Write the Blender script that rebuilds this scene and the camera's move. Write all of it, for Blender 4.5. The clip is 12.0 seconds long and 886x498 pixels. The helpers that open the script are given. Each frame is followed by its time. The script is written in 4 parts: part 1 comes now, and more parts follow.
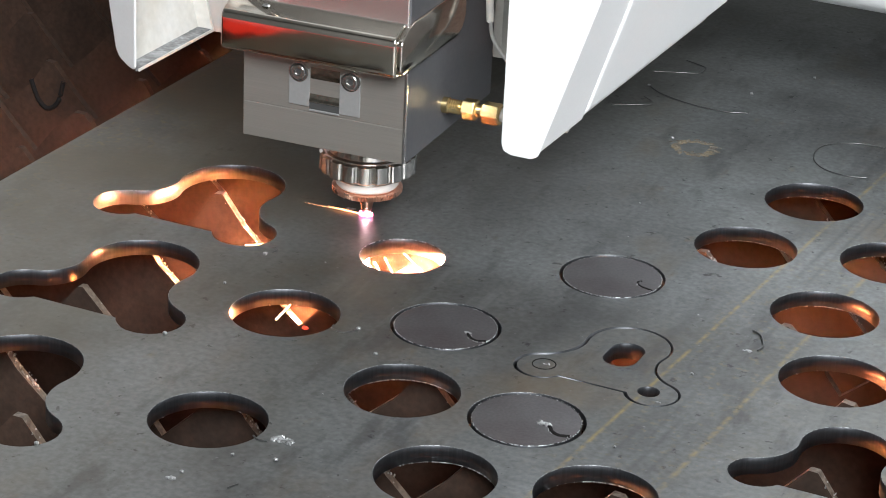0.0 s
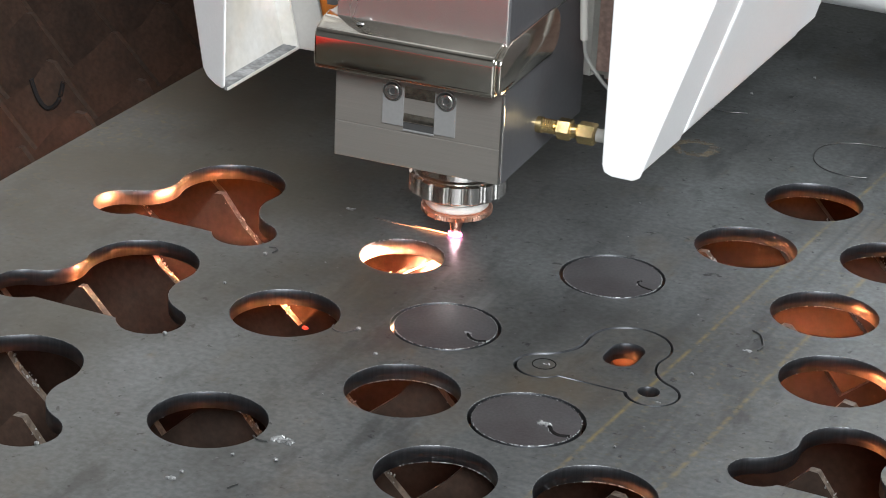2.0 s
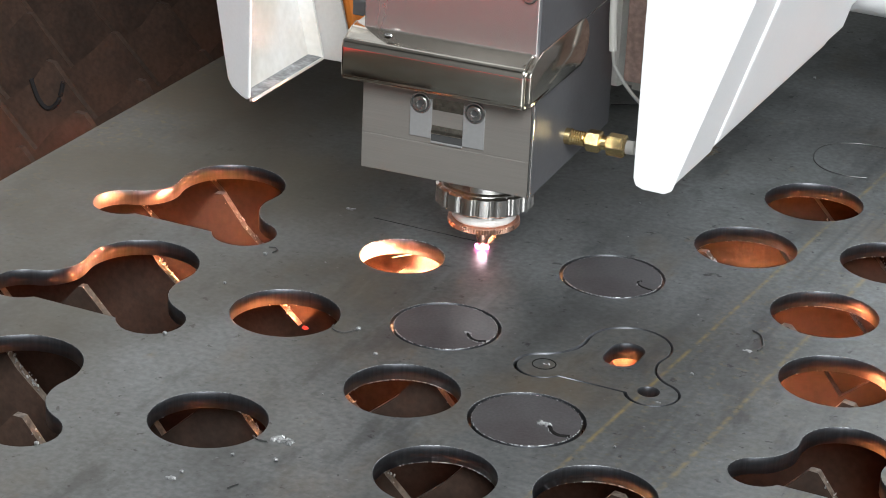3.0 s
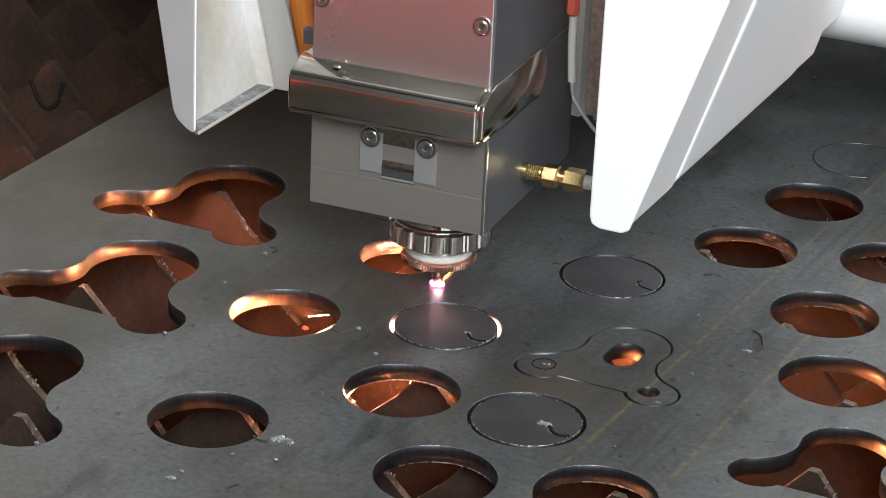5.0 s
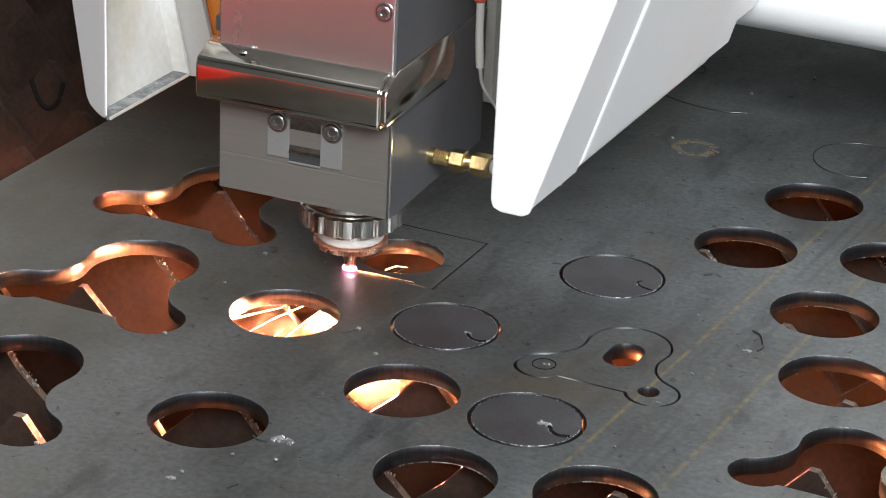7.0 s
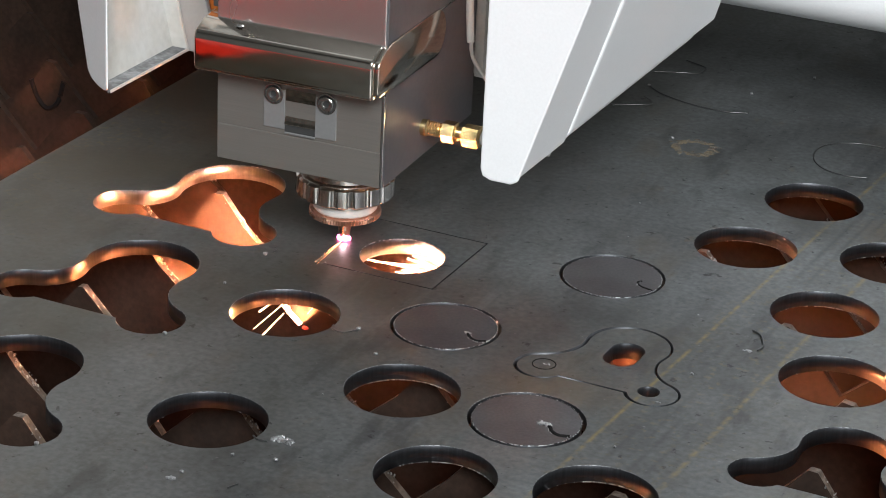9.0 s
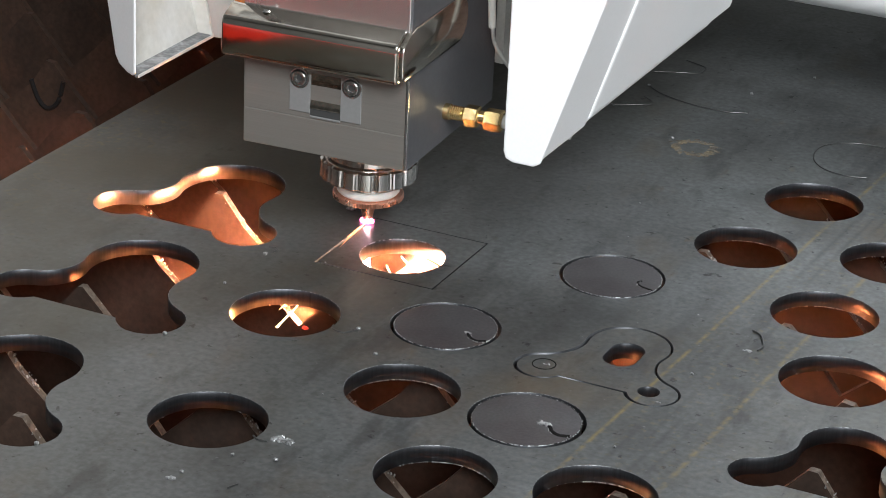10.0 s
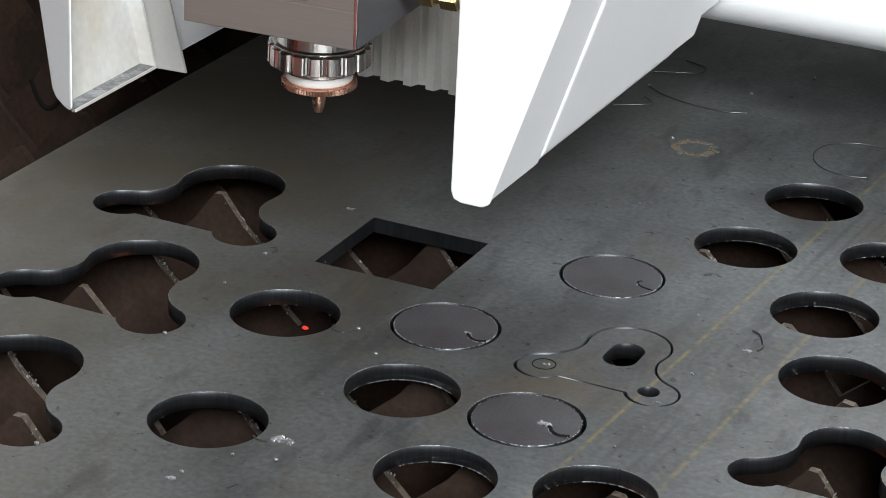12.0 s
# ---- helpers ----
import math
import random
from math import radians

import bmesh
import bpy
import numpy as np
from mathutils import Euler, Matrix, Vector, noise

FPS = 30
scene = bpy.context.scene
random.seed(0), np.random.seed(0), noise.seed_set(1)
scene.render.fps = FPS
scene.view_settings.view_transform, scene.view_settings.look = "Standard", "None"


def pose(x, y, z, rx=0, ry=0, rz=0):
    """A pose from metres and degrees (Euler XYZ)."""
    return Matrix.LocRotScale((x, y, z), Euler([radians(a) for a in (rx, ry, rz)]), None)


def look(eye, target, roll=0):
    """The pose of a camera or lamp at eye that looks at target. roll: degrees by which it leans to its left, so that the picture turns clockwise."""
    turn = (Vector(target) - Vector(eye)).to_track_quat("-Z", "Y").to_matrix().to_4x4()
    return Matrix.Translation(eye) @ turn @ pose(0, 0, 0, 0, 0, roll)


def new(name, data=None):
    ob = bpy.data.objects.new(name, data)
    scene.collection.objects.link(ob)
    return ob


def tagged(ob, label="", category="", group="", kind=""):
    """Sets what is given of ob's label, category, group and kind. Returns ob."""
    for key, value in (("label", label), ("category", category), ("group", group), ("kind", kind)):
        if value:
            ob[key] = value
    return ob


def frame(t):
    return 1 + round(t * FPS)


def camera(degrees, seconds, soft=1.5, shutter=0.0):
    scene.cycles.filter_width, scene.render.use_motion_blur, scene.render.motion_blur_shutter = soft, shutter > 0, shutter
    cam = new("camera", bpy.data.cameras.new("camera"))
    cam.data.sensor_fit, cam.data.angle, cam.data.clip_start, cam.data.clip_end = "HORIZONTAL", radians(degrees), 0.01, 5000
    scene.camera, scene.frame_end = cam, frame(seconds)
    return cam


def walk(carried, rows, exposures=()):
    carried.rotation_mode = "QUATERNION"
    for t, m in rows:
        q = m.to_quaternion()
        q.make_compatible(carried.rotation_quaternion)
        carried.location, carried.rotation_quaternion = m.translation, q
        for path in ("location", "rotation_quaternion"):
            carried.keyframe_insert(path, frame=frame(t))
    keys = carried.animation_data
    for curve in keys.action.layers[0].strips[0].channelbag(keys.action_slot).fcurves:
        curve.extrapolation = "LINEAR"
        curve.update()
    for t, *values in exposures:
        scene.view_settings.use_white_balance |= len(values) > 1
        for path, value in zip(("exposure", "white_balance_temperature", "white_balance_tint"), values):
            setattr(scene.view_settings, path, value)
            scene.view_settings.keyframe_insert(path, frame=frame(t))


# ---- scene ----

# ------------------------------------------------------------------ camera
MM = 0.001
cam = camera(19.82, 12.0, soft=0.75, shutter=0.5)
EYE = (0.3858, -0.8104, 0.3959)
AIM = (0.0066, 0.0232, -0.0058)
walk(cam, [(0, look(EYE, AIM, 2.68)), (12, look(EYE, AIM, 2.68))],
     [(0, 0.58), (1, 0.42), (2, 0.36), (2.5, 0.42), (3, 0.5), (4.8, 0.12), (5, 0.1), (5.5, 0.2), (6.5, 0.12), (7, 0.18), (9, -0.04), (9.5, 0.06), (10, 0.15), (10.3, 0.15), (10.6, 0.27), (12, 0.3)])

# ------------------------------------------------------------------ light
world = bpy.data.worlds.new("hall_sky")
scene.world = world
world.use_nodes = True
wn = world.node_tree.nodes
sky = wn.new("ShaderNodeTexSky")
sky.sky_type = "NISHITA"
sky.sun_disc = False
sky.sun_elevation = radians(40)
sky.sun_rotation = radians(120)
wn["Background"].inputs["Strength"].default_value = 0.12
world.node_tree.links.new(sky.outputs[0], wn["Background"].inputs["Color"])


def area_lamp(name, eye, target, w, h, power, colour):
    d = bpy.data.lights.new(name, "AREA")
    d.shape, d.size, d.size_y, d.energy, d.color = "RECTANGLE", w, h, power, colour
    ob = new(name, d)
    ob.matrix_world = look(eye, target)
    return ob


# area lamps added inside the closed hall as stand-ins for daylight: key and fill
area_lamp("doorway_daylight", (1.95, -2.85, 2.6), (0, 0, 0), 1.9, 1.9, 310, (0.94, 0.98, 1.0))
area_lamp("rooflight_daylight", (-1.2, 0.6, 3.9), (-0.3, 0, 0), 2.6, 2.6, 9, (0.93, 0.97, 1.0))


# ------------------------------------------------------------------ materials
def mat(name, base, rough=0.5, metal=0.0, var=None, scale=40.0, amount=0.5, fine=600.0, bump=0.0, bump_scale=400.0,
        rough_var=0.15, stretch=(1, 1, 1), emit=None, power=0.0, fine_amount=0.25, lo=0.38, hi=0.66):
    m = bpy.data.materials.new(name)
    m.use_nodes = True
    nt = m.node_tree
    n, l = nt.nodes, nt.links
    bs = n["Principled BSDF"]
    bs.inputs["Roughness"].default_value = rough
    bs.inputs["Metallic"].default_value = metal
    bs.inputs["Base Color"].default_value = (*base, 1)
    if emit:
        bs.inputs["Emission Color"].default_value = (*emit, 1)
        bs.inputs["Emission Strength"].default_value = power
    if var:
        tc = n.new("ShaderNodeTexCoord")
        mp = n.new("ShaderNodeMapping")
        mp.inputs["Scale"].default_value = stretch
        l.new(tc.outputs["Object"], mp.inputs["Vector"])
        big = n.new("ShaderNodeTexNoise")
        big.inputs["Scale"].default_value = scale
        big.inputs["Detail"].default_value = 6
        l.new(mp.outputs[0], big.inputs["Vector"])
        small = n.new("ShaderNodeTexNoise")
        small.inputs["Scale"].default_value = fine
        small.inputs["Detail"].default_value = 3
        l.new(mp.outputs[0], small.inputs["Vector"])
        ramp = n.new("ShaderNodeMapRange")
        ramp.inputs["From Min"].default_value, ramp.inputs["From Max"].default_value = lo, hi
        ramp.inputs["To Max"].default_value = amount
        l.new(big.outputs["Fac"], ramp.inputs["Value"])
        mix = n.new("ShaderNodeMix")
        mix.data_type = "RGBA"
        mix.inputs["A"].default_value, mix.inputs["B"].default_value = (*base, 1), (*var, 1)
        l.new(ramp.outputs[0], mix.inputs["Factor"])
        r2 = n.new("ShaderNodeMapRange")
        r2.inputs["From Min"].default_value, r2.inputs["From Max"].default_value = 0.3, 0.7
        r2.inputs["To Min"].default_value, r2.inputs["To Max"].default_value = 1 - fine_amount, 1 + fine_amount
        l.new(small.outputs["Fac"], r2.inputs["Value"])
        mul = n.new("ShaderNodeMix")
        mul.data_type, mul.blend_type = "RGBA", "MULTIPLY"
        mul.inputs["Factor"].default_value = 1
        l.new(mix.outputs["Result"], mul.inputs["A"])
        l.new(r2.outputs[0], mul.inputs["B"])
        l.new(mul.outputs["Result"], bs.inputs["Base Color"])
        r3 = n.new("ShaderNodeMapRange")
        r3.inputs["To Min"].default_value, r3.inputs["To Max"].default_value = rough - rough_var, rough + rough_var
        l.new(big.outputs["Fac"], r3.inputs["Value"])
        l.new(r3.outputs[0], bs.inputs["Roughness"])
        if bump:
            bn = n.new("ShaderNodeTexNoise")
            bn.inputs["Scale"].default_value = bump_scale
            bn.inputs["Detail"].default_value = 4
            l.new(mp.outputs[0], bn.inputs["Vector"])
            b = n.new("ShaderNodeBump")
            b.inputs["Strength"].default_value = 1.0
            b.inputs["Distance"].default_value = bump
            l.new(bn.outputs["Fac"], b.inputs["Height"])
            l.new(b.outputs[0], bs.inputs["Normal"])
    return m


def plate_material():
    """Hot-rolled steel sheet: mill scale in soft clouds, rust dust along the rolling and in specks."""
    m = mat("mill_scale_steel", (0.178, 0.190, 0.193), 0.40, 0.66, (0.104, 0.108, 0.108), 11, 0.95, 420, 0.00003, 350, 0.12, fine_amount=0.22)
    n, l = m.node_tree.nodes, m.node_tree.links
    bs = n["Principled BSDF"]
    old = bs.inputs["Base Color"].links[0].from_socket
    tc = n.new("ShaderNodeTexCoord")

    def layer(prev, colour, stretch, scale, lo, hi, amount, rot=0.0):
        mp = n.new("ShaderNodeMapping")
        mp.inputs["Scale"].default_value = stretch
        mp.inputs["Rotation"].default_value = (0, 0, rot)
        l.new(tc.outputs["Object"], mp.inputs["Vector"])
        t = n.new("ShaderNodeTexNoise")
        t.inputs["Scale"].default_value = scale
        t.inputs["Detail"].default_value = 7
        t.inputs["Roughness"].default_value = 0.65
        l.new(mp.outputs[0], t.inputs["Vector"])
        r = n.new("ShaderNodeMapRange")
        r.inputs["From Min"].default_value, r.inputs["From Max"].default_value = lo, hi
        r.inputs["To Max"].default_value = amount
        l.new(t.outputs["Fac"], r.inputs["Value"])
        x = n.new("ShaderNodeMix")
        x.data_type = "RGBA"
        x.inputs["B"].default_value = (*colour, 1)
        l.new(r.outputs[0], x.inputs["Factor"])
        l.new(prev, x.inputs["A"])
        return x.outputs["Result"]

    c = layer(old, (0.105, 0.098, 0.078), (1, 1, 1), 7, 0.48, 0.66, 0.35)
    c = layer(c, (0.20, 0.145, 0.07), (1, 0.5, 1), 90, 0.62, 0.74, 0.45)
    c = layer(c, (0.05, 0.051, 0.054), (0.6, 1, 1), 120, 0.54, 0.74, 0.4)
    c = layer(c, (0.17, 0.178, 0.185), (0.6, 1, 1), 150, 0.58, 0.8, 0.4)
    c = layer(c, (0.048, 0.047, 0.046), (1, 0.7, 1), 18, 0.48, 0.68, 0.55)
    c = layer(c, (0.05, 0.05, 0.05), (1, 1, 1), 300, 0.62, 0.72, 0.4)
    c = layer(c, (0.028, 0.029, 0.03), (1, 2, 1), 210, 0.66, 0.70, 0.6)
    # handling marks: dark smears, pale scuffs, small dark spots and brown patches
    c = layer(c, (0.045, 0.046, 0.048), (1, 0.35, 1), 38, 0.55, 0.64, 0.55, 0.5)
    c = layer(c, (0.21, 0.22, 0.225), (1, 0.12, 1), 60, 0.6, 0.72, 0.5, -0.15)
    c = layer(c, (0.02, 0.02, 0.021), (1, 1, 1), 75, 0.655, 0.68, 0.7)
    c = layer(c, (0.03, 0.03, 0.032), (1, 1, 1), 150, 0.635, 0.665, 0.75)
    c = layer(c, (0.15, 0.115, 0.075), (1, 0.6, 1), 14, 0.54, 0.70, 0.6, 0.3)
    c = layer(c, (0.30, 0.31, 0.315), (1, 1, 1), 220, 0.66, 0.69, 0.5)
    # faint yellow chalk-like rolling lines and grey drag marks between them
    sep = n.new("ShaderNodeSeparateXYZ")
    l.new(tc.outputs["Object"], sep.inputs[0])
    chalk, drag = (0.30, 0.23, 0.09, 1), (0.06, 0.062, 0.066, 1)
    for x0, slope, width, amount, grain, low, high, tint in (
            (0.129, 0.06, 0.0012, 0.85, 240, 0.36, 0.62, chalk), (0.161, 0.045, 0.0015, 0.65, 240, 0.36, 0.62, chalk), (0.196, 0.03, 0.001, 0.12, 240, 0.36, 0.62, chalk),
            (0.146, 0.05, 0.036, 0.3, 280, 0.56, 0.70, chalk), (-0.165, 0.0, 0.045, 0.75, 260, 0.55, 0.68, chalk), (0.21, 0.02, 0.06, 0.2, 90, 0.52, 0.76, chalk),
            (0.138, 0.05, 0.0018, 0.55, 16, 0.44, 0.56, drag), (0.1435, 0.05, 0.0014, 0.5, 14, 0.44, 0.56, drag), (0.148, 0.05, 0.0016, 0.5, 12, 0.46, 0.58, drag),
            (0.1535, 0.05, 0.0012, 0.45, 15, 0.44, 0.56, drag), (0.118, 0.05, 0.004, 0.4, 13, 0.48, 0.6, drag)):
        ky = n.new("ShaderNodeMath")
        ky.operation = "MULTIPLY_ADD"
        ky.inputs[1].default_value, ky.inputs[2].default_value = slope, x0
        l.new(sep.outputs["Y"], ky.inputs[0])
        dx = n.new("ShaderNodeMath")
        dx.operation = "SUBTRACT"
        l.new(sep.outputs["X"], dx.inputs[0])
        l.new(ky.outputs[0], dx.inputs[1])
        ab = n.new("ShaderNodeMath")
        ab.operation = "ABSOLUTE"
        l.new(dx.outputs[0], ab.inputs[0])
        band = n.new("ShaderNodeMapRange")
        band.inputs["From Min"].default_value, band.inputs["From Max"].default_value = 0.0, width
        band.inputs["To Min"].default_value, band.inputs["To Max"].default_value = amount, 0.0
        l.new(ab.outputs[0], band.inputs["Value"])
        t = n.new("ShaderNodeTexNoise")
        t.inputs["Scale"].default_value = grain
        t.inputs["Detail"].default_value = 6
        l.new(tc.outputs["Object"], t.inputs["Vector"])
        r = n.new("ShaderNodeMapRange")
        r.inputs["From Min"].default_value, r.inputs["From Max"].default_value = low, high
        l.new(t.outputs["Fac"], r.inputs["Value"])
        f = n.new("ShaderNodeMath")
        f.operation = "MULTIPLY"
        l.new(band.outputs[0], f.inputs[0])
        l.new(r.outputs[0], f.inputs[1])
        x = n.new("ShaderNodeMix")
        x.data_type = "RGBA"
        x.inputs["B"].default_value = tint
        l.new(f.outputs[0], x.inputs["Factor"])
        l.new(c, x.inputs["A"])
        c = x.outputs["Result"]
    # brown oxide from the middle leftwards, also painting in shade around the head
    brown_shade = n.new("ShaderNodeMapRange")
    brown_shade.interpolation_type = "SMOOTHSTEP"
    brown_shade.inputs["From Min"].default_value, brown_shade.inputs["From Max"].default_value = 0.07, -0.12
    brown_shade.inputs["To Min"].default_value, brown_shade.inputs["To Max"].default_value = 0.0, 0.9
    l.new(sep.outputs["X"], brown_shade.inputs["Value"])
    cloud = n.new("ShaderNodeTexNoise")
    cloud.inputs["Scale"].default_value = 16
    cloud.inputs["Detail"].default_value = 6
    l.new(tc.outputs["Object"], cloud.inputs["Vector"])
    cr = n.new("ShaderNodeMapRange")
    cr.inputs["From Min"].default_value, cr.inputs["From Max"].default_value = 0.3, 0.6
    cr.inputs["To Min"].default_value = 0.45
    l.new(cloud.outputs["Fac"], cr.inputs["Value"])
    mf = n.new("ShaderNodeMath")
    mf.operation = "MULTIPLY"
    l.new(brown_shade.outputs[0], mf.inputs[0])
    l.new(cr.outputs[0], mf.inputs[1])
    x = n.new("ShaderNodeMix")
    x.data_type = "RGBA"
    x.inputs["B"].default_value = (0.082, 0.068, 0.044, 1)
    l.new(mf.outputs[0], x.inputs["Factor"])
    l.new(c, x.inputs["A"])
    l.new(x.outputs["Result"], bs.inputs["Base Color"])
    return m


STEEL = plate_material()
CUT = mat("laser_cut_edge", (0.08, 0.083, 0.091), 0.36, 0.9, (0.055, 0.057, 0.062), 110, 0.8, 900, 0.00003, 900, 0.06, (1, 1, 0.05), fine_amount=0.16)
BRIGHT_EDGE = mat("burr_bright_edge", (0.62, 0.65, 0.67), 0.32, 0.8, (0.035, 0.035, 0.035), 800, 1.0, 1500, lo=0.43, hi=0.53)
DULL_EDGE = mat("serrated_cut_rim", (0.3, 0.31, 0.32), 0.4, 0.7, (0.04, 0.04, 0.042), 1300, 1.0, 2500, lo=0.44, hi=0.58)
DISC = mat("cut_disc_steel", (0.12, 0.117, 0.122), 0.40, 0.68, (0.08, 0.07, 0.074), 30, 0.8, 900, 0.00002, 700, 0.1, fine_amount=0.12)
RUST = mat("rusty_slat", (0.036, 0.0215, 0.0155), 0.8, 0.0, (0.021, 0.0135, 0.0102), 26, 1.0, 420, 0.0002, 260, 0.1, fine_amount=0.2)
RUST.node_tree.nodes["Principled BSDF"].inputs["Specular IOR Level"].default_value = 0.15
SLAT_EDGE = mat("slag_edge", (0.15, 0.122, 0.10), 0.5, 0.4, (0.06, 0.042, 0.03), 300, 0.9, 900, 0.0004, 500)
SLAG = mat("slag_bead", (0.58, 0.59, 0.60), 0.32, 0.8, (0.12, 0.12, 0.12), 700, 0.9, 2500, 0.0002, 1500)
WIRE = mat("swarf_wire", (0.10, 0.10, 0.10), 0.35, 0.8)
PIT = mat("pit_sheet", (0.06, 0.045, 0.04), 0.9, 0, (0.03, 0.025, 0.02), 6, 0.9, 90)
WHITE = mat("white_powder_coat", (0.80, 0.80, 0.81), 0.38, 0, (0.77, 0.77, 0.78), 12, 0.6, 900, 0.00001, 1200, 0.05, fine_amount=0.02)
# dust and brown stains, the whole coat also greyed to paint the cover's inner shade
DIRTY_SHADED = mat("white_coat_dusty_shaded", (0.58, 0.58, 0.575), 0.6, 0, (0.42, 0.37, 0.29), 22, 0.75, 300, 0.00003, 600, 0.1, fine_amount=0.06)
# white coat greyed so the inner panel's shadow sits in its colour
SHADED_COAT = mat("shaded_white_coat", (0.38, 0.37, 0.355), 0.5, 0, (0.33, 0.32, 0.305), 14, 0.6, 600, 0.00001, 900, 0.05, fine_amount=0.03)
DUST = mat("grinding_dust", (0.27, 0.275, 0.28), 0.85, 0, (0.08, 0.08, 0.08), 120, 0.9, 700)
ALU = mat("machined_aluminium", (0.26, 0.241, 0.22), 0.42, 0.65, (0.228, 0.211, 0.194), 20, 0.7, 500, 0.000005, 500, 0.06, (0.1, 1, 8), fine_amount=0.05)
# darker, cooler grey than the front, on the head's right side
ALU_SIDE = mat("dark_side_metal", (0.12, 0.122, 0.13), 0.55, 0.5, (0.10, 0.10, 0.108), 20, 0.7, 500, 0.00001, 500, 0.06, fine_amount=0.05)
BRUSHED = mat("brushed_cover", (0.72, 0.70, 0.69), 0.27, 0.95, (0.64, 0.62, 0.61), 14, 0.7, 900, 0.0, 900, 0.05, (2, 1, 1), fine_amount=0.012)
LATCH = mat("satin_latch_plate", (0.31, 0.31, 0.31), 0.45, 0.6, (0.29, 0.29, 0.29), 90, 0.5, 700, rough_var=0.03, fine_amount=0.03)
LATCH_IN = mat("latch_window_metal", (0.50, 0.46, 0.40), 0.16, 1.0, (0.38, 0.34, 0.29), 60, 0.8, 500, 0.0003, 90, 0.05)
CHROME = mat("polished_clamp", (0.72, 0.67, 0.60), 0.1, 1.0, (0.52, 0.48, 0.42), 25, 0.7, 300, 0.0004, 14, 0.04, fine_amount=0.03)
SCREW = mat("stainless_screw", (0.62, 0.61, 0.60), 0.25, 1.0)
# near-black colour stands in for shade in sockets, counterbores and the latch slot
DARK = mat("recess_shade", (0.03, 0.03, 0.03), 0.6)
RING = mat("turned_steel", (0.66, 0.64, 0.62), 0.2, 1.0, (0.55, 0.53, 0.5), 60, 0.6, 900, fine_amount=0.05)
CERAMIC = mat("white_ceramic", (0.9, 0.88, 0.85), 0.3)
COPPER = mat("nozzle_copper", (0.72, 0.42, 0.32), 0.3, 1.0, (0.55, 0.30, 0.22), 200, 0.6, 900, fine_amount=0.08)
BRASS = mat("brass_fitting", (0.78, 0.60, 0.30), 0.2, 1.0)
CABLE_GREY = mat("grey_sleeve", (0.52, 0.51, 0.48), 0.6)
CABLE_STEEL = mat("braided_lead", (0.6, 0.6, 0.58), 0.35, 0.7)
RED_PLASTIC = mat("red_connector", (0.55, 0.10, 0.06), 0.4)
BLUE = mat("blue_hose", (0.05, 0.12, 0.3), 0.4)
ORANGE = mat("orange_loom", (0.6, 0.19, 0.03), 0.5)
FABRIC = mat("bellows_fabric", (0.50, 0.49, 0.46), 0.75, 0, (0.43, 0.42, 0.39), 30, 0.7, 900, 0.00003, 900, fine_amount=0.05)
CONCRETE = mat("concrete", (0.16, 0.158, 0.15), 0.85, 0, (0.11, 0.11, 0.105), 1.5, 0.8, 40, fine_amount=0.1)
WALL = mat("hall_wall_paint", (0.33, 0.33, 0.325), 0.8, 0, (0.28, 0.28, 0.275), 0.8, 0.6, 20, fine_amount=0.05)
RED_WALL = mat("red_machine_paint", (0.70, 0.06, 0.05), 0.5, 0, (0.62, 0.07, 0.06), 3, 0.6, 30, fine_amount=0.05)
KERF = mat("kerf_shadow_steel", (0.012, 0.011, 0.011), 0.9)
KERF.node_tree.nodes["Principled BSDF"].inputs["Specular IOR Level"].default_value = 0.05
SPARK = mat("cutting_arc", (1, 0.6, 0.7), 0.5, emit=(1.0, 0.16, 0.42), power=9)
SPARK_CORE = mat("cutting_arc_core", (1, 0.9, 0.9), 0.5, emit=(1.0, 0.7, 0.78), power=150)
JET = mat("molten_jet", (1, 0.7, 0.4), 0.5, emit=(1.0, 0.35, 0.17), power=15500)
PIT_GLOW = mat("pit_spark_glow", (1, 0.6, 0.3), 0.5, emit=(1.0, 0.27, 0.10), power=560)
PIT_FILL = mat("pit_fill_glow", (1, 0.6, 0.3), 0.5, emit=(1.0, 0.30, 0.10), power=380)
STREAK = mat("spark_streak", (1, 0.8, 0.6), 0.5, emit=(1.0, 0.62, 0.32), power=16)
EMBER = mat("red_ember", (0.6, 0.08, 0.05), 0.6, emit=(1.0, 0.04, 0.03), power=0.5)
HOT = mat("white_hot_slag", (1, 0.6, 0.5), 0.6, emit=(1.0, 0.28, 0.14), power=420)
TAIL = mat("spark_tail", (1, 0.5, 0.2), 0.6, emit=(1.0, 0.40, 0.18), power=5)
SCAR = mat("rust_scar", (0.12, 0.095, 0.06), 0.8, 0.1, (0.06, 0.055, 0.05), 150, 0.9, 900, 0.0003, 500)
# pinkish base colour paints a red reflection onto the slide plate
REDDENED = mat("reddened_plate", (0.50, 0.36, 0.31), 0.4, 0.35, (0.44, 0.31, 0.27), 20, 0.7, 400)


# ------------------------------------------------------------------ mesh helpers
def mesh_of(bm, name, material, smooth=False):
    bmesh.ops.recalc_face_normals(bm, faces=bm.faces[:])
    me = bpy.data.meshes.new(name)
    for f in bm.faces:
        f.smooth = smooth
    bm.to_mesh(me)
    bm.free()
    mats = material if isinstance(material, (list, tuple)) else [material]
    for m in mats:
        me.materials.append(m)
    return me


def part(name, bm, material, parent=None, label="", smooth=False):
    ob = new(name, mesh_of(bm, name, material, smooth))
    if parent:
        ob.parent = parent
    if label:
        ob["label"] = label
    return ob


def empty(name, label, category, group="", kind=""):
    return tagged(new(name), label, category, group, kind)


